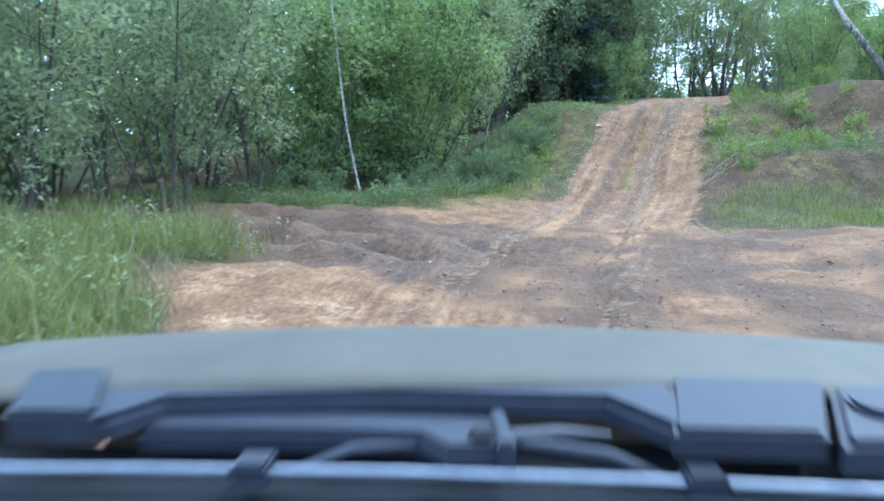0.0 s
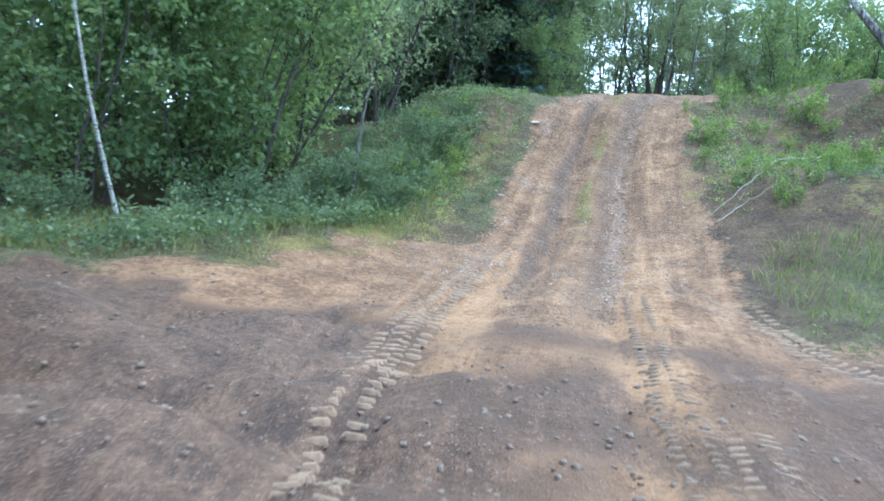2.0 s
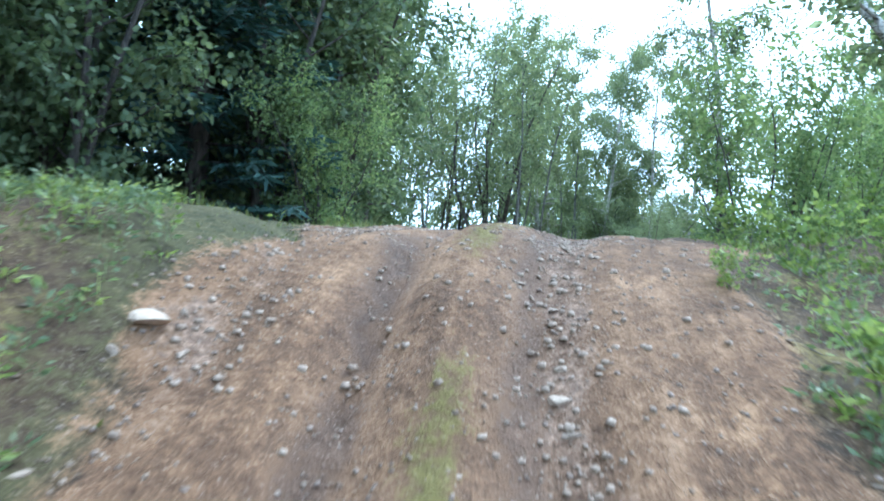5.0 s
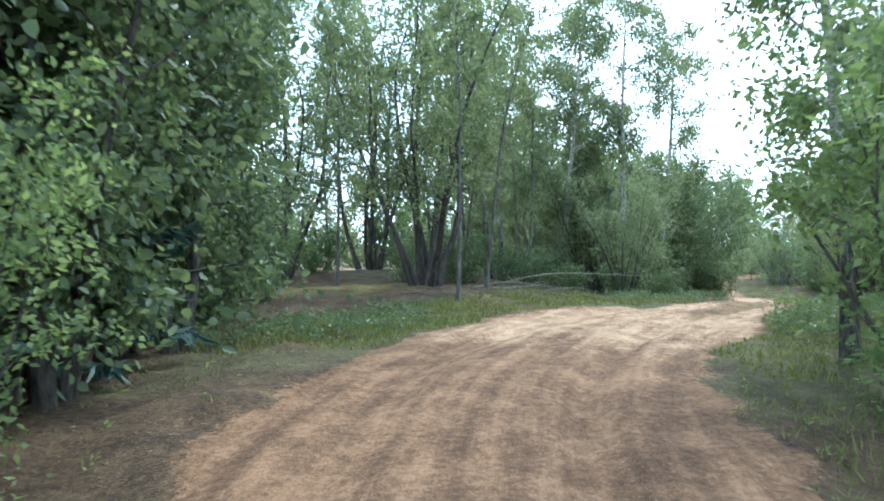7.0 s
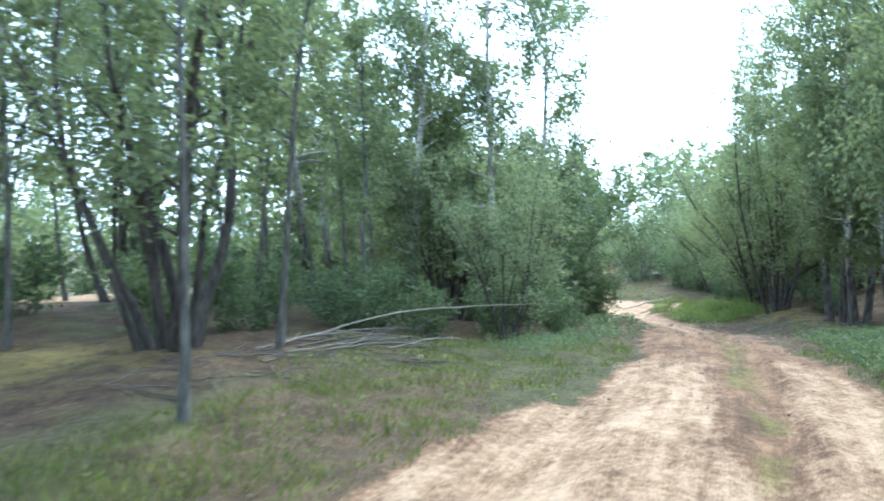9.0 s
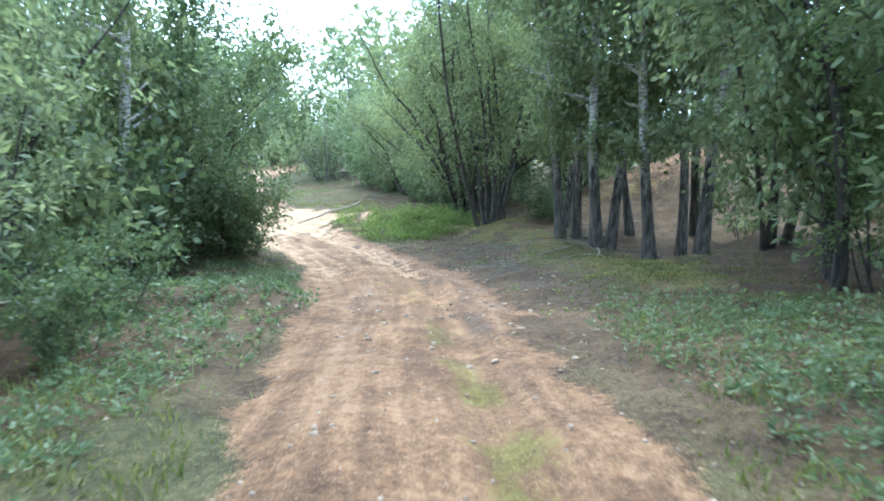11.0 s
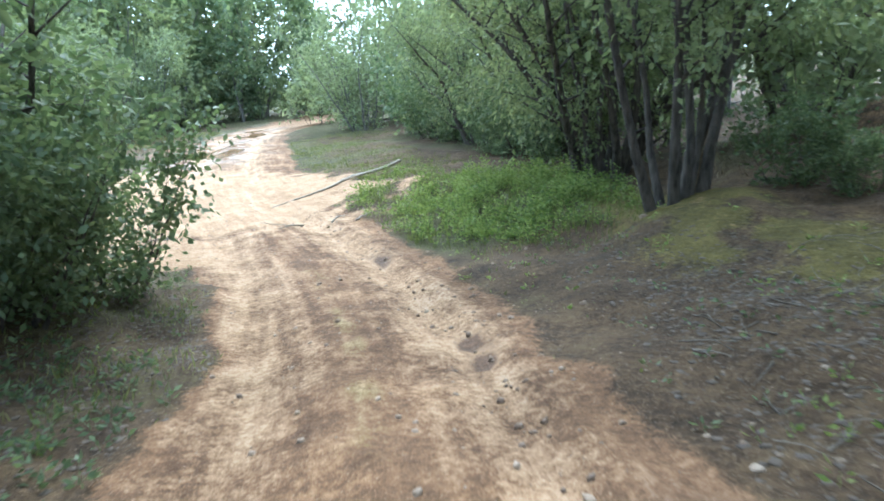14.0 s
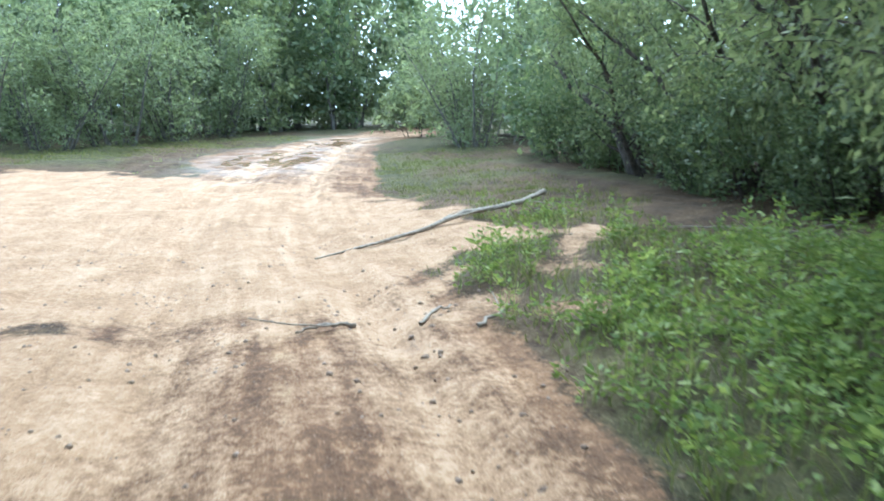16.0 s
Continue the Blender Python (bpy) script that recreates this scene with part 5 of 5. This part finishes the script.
def twigs(name, label, boxes, n, long, thick, mat, seed, keep=OFF_TRACK):
    """Many thin bent twigs lying about, as one object."""
    rng = np.random.RandomState(seed)
    x, y = scatter(rng, boxes, n, keep)
    sh = Shape()
    for a, b in zip(x, y):
        g, size = rng.uniform(0, 6.283), long * rng.uniform(0.3, 1.2)
        u = np.linspace(-0.5, 0.5, 3) * size
        p = np.stack([a + u * math.cos(g) + rng.normal(size=3) * 0.04 * size, b + u * math.sin(g) + rng.normal(size=3) * 0.04 * size], 1)
        z = surface(p[:, 0], p[:, 1]) + thick + np.array([0, rng.uniform(0, 0.04), rng.uniform(0, 0.05)])
        sh.tube(np.column_stack([p, z]), thick * np.array([1.0, 0.8, 0.4]) * rng.uniform(0.6, 1.3), 3)
    tagged(new(name, sh.mesh(name, [mat])), label, "twigs", kind="stuff")


twigs("twig_litter", "grey fallen twigs on dark leaf litter", [(33.8, 39.9, 1.8, 0.9, 38), (32.6, 41.1, 2.4, 0.7, 38), (34.9, 41.2, 1.2, 1.0, 0)], 330, 0.3, 0.006, DARKWOOD, 409)
twigs("bank_twigs", "dry twigs scattered on the bank", [(8.6, 18.6, 2.2, 2.8, 0)], 160, 0.35, 0.006, DARKWOOD, 410)
twigs("wood_twigs", "dry twigs under the trees of the rise", [(16.4, 38.8, 2.4, 1.2, 15), (18.4, 39.4, 2.0, 0.9, 20)], 220, 0.8, 0.009, DARKWOOD, 415)
# real leaf litter, its colour darkened to stand in for the trees' shade
strewn("dark_litter", "dark dead leaves, darkened further for tree shade, between track and mossy bank", "litter", [(32.4, 41.0, 3.2, 0.9, 38), (35.0, 43.0, 2.0, 0.8, 45), (29.4, 39.0, 2.4, 0.7, 36), (33.0, 47.6, 1.6, 1.6, 0), (31.0, 46.6, 1.6, 1.2, 40)], 9000, 0.015, 0.07, plain_material("shade_dark_leaf", (0.022, 0.016, 0.012), (0.12, 0.088, 0.062), 6), 416, OFF_TRACK, 0.14)


def tread(name, points, wide, gap, seed):
    """A tyre's print: ridges of pressed mud across the way."""
    rng = np.random.RandomState(seed)
    line = catmull(np.array(points, float), 60)
    run = np.concatenate([[0], np.cumsum(np.linalg.norm(np.diff(line, axis=0), axis=1))])
    at = np.arange(0, run[-1], gap)
    x, y = np.interp(at, run, line[:, 0]), np.interp(at, run, line[:, 1])
    way = np.stack([np.gradient(x), np.gradient(y)], 1)
    way /= np.linalg.norm(way, axis=1)[:, None]
    sh = Shape()
    for side in (-1, 1):
        for k in range(len(at)):
            if rng.uniform() < 0.12:
                continue
            o = np.array([way[k, 1], -way[k, 0]]) * side
            a = np.array([x[k], y[k]]) + o * wide * 0.08 + way[k] * gap * 0.4 * (side > 0)
            b = a + o * wide * rng.uniform(0.36, 0.46) - way[k] * gap * 0.45
            w = way[k] * gap * rng.uniform(0.2, 0.3)
            p = np.array([a - w, a + w, b + w, b - w])
            z = surface(p[:, 0], p[:, 1])
            q = p + (p.mean(0) - p) * 0.35
            top = z.mean() + rng.uniform(0.003, 0.008)
            v = np.vstack([np.column_stack([p, z - 0.02]), np.column_stack([q, np.full(4, top)])])
            sh.add(v, [(4, 5, 6, 7), (0, 1, 5, 4), (1, 2, 6, 5), (2, 3, 7, 6), (3, 0, 4, 7)])
    tagged(new(name, sh.mesh(name, [PRESSED], False)), "tyre tread print pressed into damp earth", "tyre track", kind="stuff")


tread("tyre_print", [(0.9, 9.6), (1.2, 11.4), (1.6, 12.9), (2.3, 14.4)], 0.34, 0.10, 411)
tread("tyre_print", [(1.9, 5.6), (2.3, 8.0), (3.0, 10.6), (3.4, 11.8)], 0.30, 0.08, 412)
tread("tyre_print", [(-0.1, 6.0), (0.4, 7.6), (0.9, 9.4)], 0.30, 0.08, 413)
tread("tyre_print", [(6.4, 9.2), (5.2, 10.6), (4.6, 12.6), (4.5, 14.2)], 0.30, 0.09, 414)

tread("tyre_print", [(1.27, 11.43), (1.65, 12.64), (2.38, 14.80), (3.26, 16.51)], 0.36, 0.12, 417)

tread("tyre_print", [(3.55, 15.21), (3.84, 16.00), (4.15, 16.83)], 0.26, 0.07, 418)
tread("tyre_print", [(3.09, 11.03), (3.46, 12.21), (4.02, 13.96)], 0.3, 0.09, 419)
tread("tyre_print", [(1.72, 6.05), (2.62, 8.62), (3.23, 10.40)], 0.3, 0.09, 420)
tread("tyre_print", [(4.78, 13.14), (4.60, 11.85), (4.62, 11.06)], 0.32, 0.1, 421)

def branch(name, points, radii, label, seed, forks=0, mat=DEADWOOD, category="branch"):
    """A fallen bough lying on the ground: points of x, y and the height over it."""
    rng = np.random.RandomState(seed)
    p = np.array(points, float)
    p[:, 2] += [height(a, b) for a, b in p[:, :2]]
    line = catmull(p, 6)
    line[1:-1] += rng.normal(size=(len(line) - 2, 3)) * np.array([0.012, 0.012, 0.006])
    sh = Shape()
    r = np.interp(np.linspace(0, 1, len(line)), np.linspace(0, 1, len(radii)), radii)
    sh.tube(line, r * rng.uniform(0.85, 1.15, len(r)), 7)
    ob = base(name, pose(*line[0]), label, category)
    inv = np.array(line[0])
    for v in sh.v:
        v -= inv
    part("bough", sh.mesh("bough", [mat]), ob)
    for k in range(forks):
        i = rng.randint(len(line) // 4, len(line) - 2)
        w = line[i + 1] - line[i]
        w = w / np.linalg.norm(w) + np.array([*rng.normal(size=2) * 0.7, 0.15])
        q = wander(rng, line[i], w / np.linalg.norm(w), rng.uniform(0.3, 0.9), 5, 0.12, -0.03) - inv
        t = Shape()
        t.tube(q, np.linspace(r[i] * 0.55, 0.004, 6), 5)
        part("twig", t.mesh("twig", [mat]), ob)
    return ob


branch("fallen_branch", [(39.2, 52.9, 0.03), (40.2, 52.45, 0.05), (41.2, 52.3, 0.10), (42.0, 52.1, 0.18), (43.0, 52.3, 0.22)], [0.012, 0.023, 0.034, 0.038, 0.042], "crooked bare branch lying on grass by the clearing", 421, 4, PALEWOOD)
branch("fallen_branch", [(5.95, 16.4, 0.03), (6.7, 16.8, 0.08), (7.6, 17.5, 0.12), (8.7, 18.3, 0.14), (9.8, 19.1, 0.22)], [0.006, 0.010, 0.012, 0.014, 0.012], "long thin dead branch lying on the bank", 422, 0, DEADWOOD)
branch("fallen_branch", [(6.0, 16.2, 0.03), (6.5, 16.4, 0.05), (7.0, 16.5, 0.05)], [0.008, 0.007, 0.004], "short dead stick lying on the bank", 423, 1)
branch("fallen_branch", [(7.3, 18.6, 0.03), (7.7, 18.8, 0.05), (8.2, 18.8, 0.06)], [0.012, 0.01, 0.006], "short dead stick lying on the bank", 424, 1)
branch("fallen_branch", [(9.5, 17.2, 0.05), (10.4, 17.6, 0.14), (11.6, 17.9, 0.2)], [0.011, 0.010, 0.006], "thin grey dead branch on the bank", 425, 2)
for k, (x, y, turn, size) in enumerate([(16.0, 38.9, 10, 2.3), (16.3, 39.2, 16, 2.1), (16.6, 38.8, 24, 1.9), (15.8, 39.5, 5, 2.2), (16.9, 39.3, 4, 1.8), (16.2, 39.8, -6, 1.9), (17.3, 38.5, 12, 2.0), (16.4, 38.6, -12, 1.6), (18.0, 40.9, 20, 2.4), (19.0, 41.6, 8, 2.0)]):
    a = radians(turn)
    branch("dead_branch", [(x, y, 0.05), (x + size * 0.5 * math.cos(a), y + size * 0.5 * math.sin(a), 0.08 + 0.01 * k), (x + size * math.cos(a), y + size * math.sin(a), 0.12)], [0.017, 0.013, 0.006], "dead branch in a loose heap under the trees", 430 + k, 2, DEADWOOD if k in (0, 3) else DARKWOOD)
branch("pale_pole", [(16.0, 39.4, 0.05), (18.0, 39.55, 0.45), (19.8, 39.75, 0.64), (22.1, 40.0, 0.74)], [0.011, 0.011, 0.010, 0.008], "pale bare pole leaning among the bushes", 440, 1)
for k in range(9):
    a, x, y = radians(20 + 47 * k), 57.4 + 0.35 * math.sin(k * 2.1), 62.9 + 0.35 * math.cos(k * 1.7)
    branch("dead_branch", [(x, y, 0.1 + 0.07 * k), (x + math.cos(a), y + math.sin(a), 0.2 + 0.05 * k), (x + 2 * math.cos(a), y + 2 * math.sin(a), 0.08)], [0.05, 0.04, 0.015], "dark dead branch in a brush heap by the clearing", 470 + k, 2, DARKWOOD)
for k, (x, y, turn, size) in enumerate([(33.6, 40.2, 160, 0.9), (34.6, 38.9, 100, 1.2), (33.2, 39.4, 20, 0.8), (35.0, 39.6, 60, 1.3), (32.2, 38.9, 140, 1.0), (33.0, 38.0, 30, 1.2), (36.0, 40.0, 120, 0.9), (37.9, 50.0, 15, 0.55), (37.6, 50.4, 170, 0.5), (38.1, 49.6, 5, 0.5), (31.2, 40.3, 150, 0.5),
                                        (41.6, 47.4, 130, 1.4), (42.6, 48.6, 110, 1.5), (43.6, 48.2, 160, 1.2)]):
    a = radians(turn)
    branch("dead_stick", [(x, y, 0.02), (x + size * 0.5 * math.cos(a), y + size * 0.5 * math.sin(a), 0.05), (x + size * math.cos(a), y + size * math.sin(a), 0.03)], [0.018, 0.014, 0.006], "thin dead stick lying on the ground", 450 + k, 1)

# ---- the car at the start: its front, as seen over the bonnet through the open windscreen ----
def car_front():
    paint = plain_material("dusty_paint", (0.038, 0.033, 0.024), (0.066, 0.058, 0.043), 5, 0.7, 0.05, 0.001)
    # black plastic; the blue in cowl_plastic is sky reflection put into the colour
    plastic = plain_material("cowl_plastic", (0.007, 0.008, 0.017), (0.015, 0.017, 0.030), 30, 0.5, 0.0, 0.001)
    dark = plain_material("black_plastic", (0.003, 0.003, 0.005), (0.008, 0.009, 0.013), 30, 0.85, 0.0, 0.001)
    metal = plain_material("bright_trim", (0.20, 0.21, 0.25), (0.30, 0.31, 0.36), 20, 0.35, 0.5, 0.001)
    rubber = plain_material("rubber", (0.012, 0.012, 0.012), (0.03, 0.03, 0.03), 25, 0.85, 0.0, 0.002)
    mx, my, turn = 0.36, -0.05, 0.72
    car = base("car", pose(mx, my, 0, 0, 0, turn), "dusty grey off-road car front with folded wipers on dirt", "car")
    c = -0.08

    def sheet(name, f, us, vs, mat, thick=0.012, parent=car, label=""):
        """A curved panel: f gives the place for u and v; it has a back side and closed edges."""
        g = np.array([[f(u, v) for u in us] for v in vs])
        m, n = len(vs), len(us)
        low = g - np.array([0, 0, thick])
        v = np.concatenate([g.reshape(-1, 3), low.reshape(-1, 3)])
        q = [(j * n + i, j * n + i + 1, (j + 1) * n + i + 1, (j + 1) * n + i) for j in range(m - 1) for i in range(n - 1)]
        rim = [(i, 0) for i in range(n)] + [(n - 1, j) for j in range(1, m)] + [(i, m - 1) for i in range(n - 2, -1, -1)] + [(0, j) for j in range(m - 2, 0, -1)]
        k = [j * n + i for i, j in rim]
        q2 = [(a[3] + m * n, a[2] + m * n, a[1] + m * n, a[0] + m * n) for a in q]
        q3 = [(k[i] + m * n, k[(i + 1) % len(k)] + m * n, k[(i + 1) % len(k)], k[i]) for i in range(len(k))]
        return part(name, mesh_from(name, v, q + q2 + q3, [mat]), parent, label)

    def slab(name, outline, z0, z1, mat, parent=car, label="", soft=0.006):
        """A flat moulded piece with bevelled edges."""
        bm = bmesh.new()
        f = bm.faces.new([bm.verts.new((x, y, z0)) for x, y in outline])
        top = bmesh.ops.extrude_face_region(bm, geom=[f])
        bmesh.ops.translate(bm, vec=(0, 0, z1 - z0), verts=[e for e in top["geom"] if isinstance(e, bmesh.types.BMVert)])
        bmesh.ops.recalc_face_normals(bm, faces=bm.faces)
        bmesh.ops.bevel(bm, geom=[e for e in bm.edges if e.verts[0].co.z > z1 - 1e-5 and e.verts[1].co.z > z1 - 1e-5], offset=soft, segments=2, affect="EDGES")
        me = bpy.data.meshes.new(name)
        bm.to_mesh(me)
        bm.free()
        me.materials.append(mat)
        return part(name, me, parent, label)

    def rod(name, pts, radii, mat, parent=car, sides=8, label=""):
        sh = Shape()
        sh.tube(pts, radii, sides)
        return part(name, sh.mesh(name, [mat]), parent, label)

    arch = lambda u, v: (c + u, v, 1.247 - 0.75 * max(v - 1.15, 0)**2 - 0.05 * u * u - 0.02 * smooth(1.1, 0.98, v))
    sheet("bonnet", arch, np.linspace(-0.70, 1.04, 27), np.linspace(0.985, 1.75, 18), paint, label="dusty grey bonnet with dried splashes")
    for side in (-1, 1):
        wing = lambda u, v: (c + 0.17 + side * (0.87 + 0.14 * math.sin(u)), v, 1.20 - 0.75 * max(v - 1.2, 0)**2 - 0.42 * (1 - math.cos(u)))
        sheet("fender", wing, np.linspace(0.05, 1.5, 9) if side > 0 else np.linspace(1.5, 0.05, 9), np.linspace(0.75, 1.75, 9), paint)
        wheel = part("wheel", None, car)
        wheel.location = (c + 0.17 + side * 0.84, 1.12, 0.37)
        a = np.linspace(0, 2 * math.pi, 33)
        for name, rr, half, mat in (("tyre", 0.30, 0.10, rubber), ("rim", 0.20, 0.085, metal)):
            prof = [(-half, rr * 0.72), (-half, rr * 1.12), (-half * 0.6, rr * 1.22), (half * 0.6, rr * 1.22), (half, rr * 1.12), (half, rr * 0.72), (-half, rr * 0.72)]
            sh = Shape()
            ring = np.array([[(x, r * math.cos(t), r * math.sin(t)) for x, r in prof] for t in a])
            n = len(prof)
            sh.add(ring.reshape(-1, 3), [(j * n + i, j * n + i + 1, (j + 1) * n + i + 1, (j + 1) * n + i) for j in range(len(a) - 1) for i in range(n - 1)])
            part(name, sh.mesh(name, [mat]), wheel)
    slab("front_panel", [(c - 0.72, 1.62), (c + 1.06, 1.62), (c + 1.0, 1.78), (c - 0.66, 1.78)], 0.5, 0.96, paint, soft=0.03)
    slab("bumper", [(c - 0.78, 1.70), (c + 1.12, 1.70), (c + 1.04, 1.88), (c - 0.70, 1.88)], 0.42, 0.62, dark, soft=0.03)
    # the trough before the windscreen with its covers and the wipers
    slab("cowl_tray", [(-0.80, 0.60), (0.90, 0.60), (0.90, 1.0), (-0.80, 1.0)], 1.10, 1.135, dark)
    slab("cowl_panel", [(-0.50, 1.0), (-0.462, 1.005), (-0.073, 1.035), (0.325, 1.005), (0.335, 0.86), (0.285, 0.835), (0.219, 0.942), (-0.069, 0.966), (-0.381, 0.953), (-0.43, 0.885), (-0.50, 0.87)], 1.19, 1.222, plastic, soft=0.012, label="black plastic cowl panel with a recess, tinted blue for the reflected sky")
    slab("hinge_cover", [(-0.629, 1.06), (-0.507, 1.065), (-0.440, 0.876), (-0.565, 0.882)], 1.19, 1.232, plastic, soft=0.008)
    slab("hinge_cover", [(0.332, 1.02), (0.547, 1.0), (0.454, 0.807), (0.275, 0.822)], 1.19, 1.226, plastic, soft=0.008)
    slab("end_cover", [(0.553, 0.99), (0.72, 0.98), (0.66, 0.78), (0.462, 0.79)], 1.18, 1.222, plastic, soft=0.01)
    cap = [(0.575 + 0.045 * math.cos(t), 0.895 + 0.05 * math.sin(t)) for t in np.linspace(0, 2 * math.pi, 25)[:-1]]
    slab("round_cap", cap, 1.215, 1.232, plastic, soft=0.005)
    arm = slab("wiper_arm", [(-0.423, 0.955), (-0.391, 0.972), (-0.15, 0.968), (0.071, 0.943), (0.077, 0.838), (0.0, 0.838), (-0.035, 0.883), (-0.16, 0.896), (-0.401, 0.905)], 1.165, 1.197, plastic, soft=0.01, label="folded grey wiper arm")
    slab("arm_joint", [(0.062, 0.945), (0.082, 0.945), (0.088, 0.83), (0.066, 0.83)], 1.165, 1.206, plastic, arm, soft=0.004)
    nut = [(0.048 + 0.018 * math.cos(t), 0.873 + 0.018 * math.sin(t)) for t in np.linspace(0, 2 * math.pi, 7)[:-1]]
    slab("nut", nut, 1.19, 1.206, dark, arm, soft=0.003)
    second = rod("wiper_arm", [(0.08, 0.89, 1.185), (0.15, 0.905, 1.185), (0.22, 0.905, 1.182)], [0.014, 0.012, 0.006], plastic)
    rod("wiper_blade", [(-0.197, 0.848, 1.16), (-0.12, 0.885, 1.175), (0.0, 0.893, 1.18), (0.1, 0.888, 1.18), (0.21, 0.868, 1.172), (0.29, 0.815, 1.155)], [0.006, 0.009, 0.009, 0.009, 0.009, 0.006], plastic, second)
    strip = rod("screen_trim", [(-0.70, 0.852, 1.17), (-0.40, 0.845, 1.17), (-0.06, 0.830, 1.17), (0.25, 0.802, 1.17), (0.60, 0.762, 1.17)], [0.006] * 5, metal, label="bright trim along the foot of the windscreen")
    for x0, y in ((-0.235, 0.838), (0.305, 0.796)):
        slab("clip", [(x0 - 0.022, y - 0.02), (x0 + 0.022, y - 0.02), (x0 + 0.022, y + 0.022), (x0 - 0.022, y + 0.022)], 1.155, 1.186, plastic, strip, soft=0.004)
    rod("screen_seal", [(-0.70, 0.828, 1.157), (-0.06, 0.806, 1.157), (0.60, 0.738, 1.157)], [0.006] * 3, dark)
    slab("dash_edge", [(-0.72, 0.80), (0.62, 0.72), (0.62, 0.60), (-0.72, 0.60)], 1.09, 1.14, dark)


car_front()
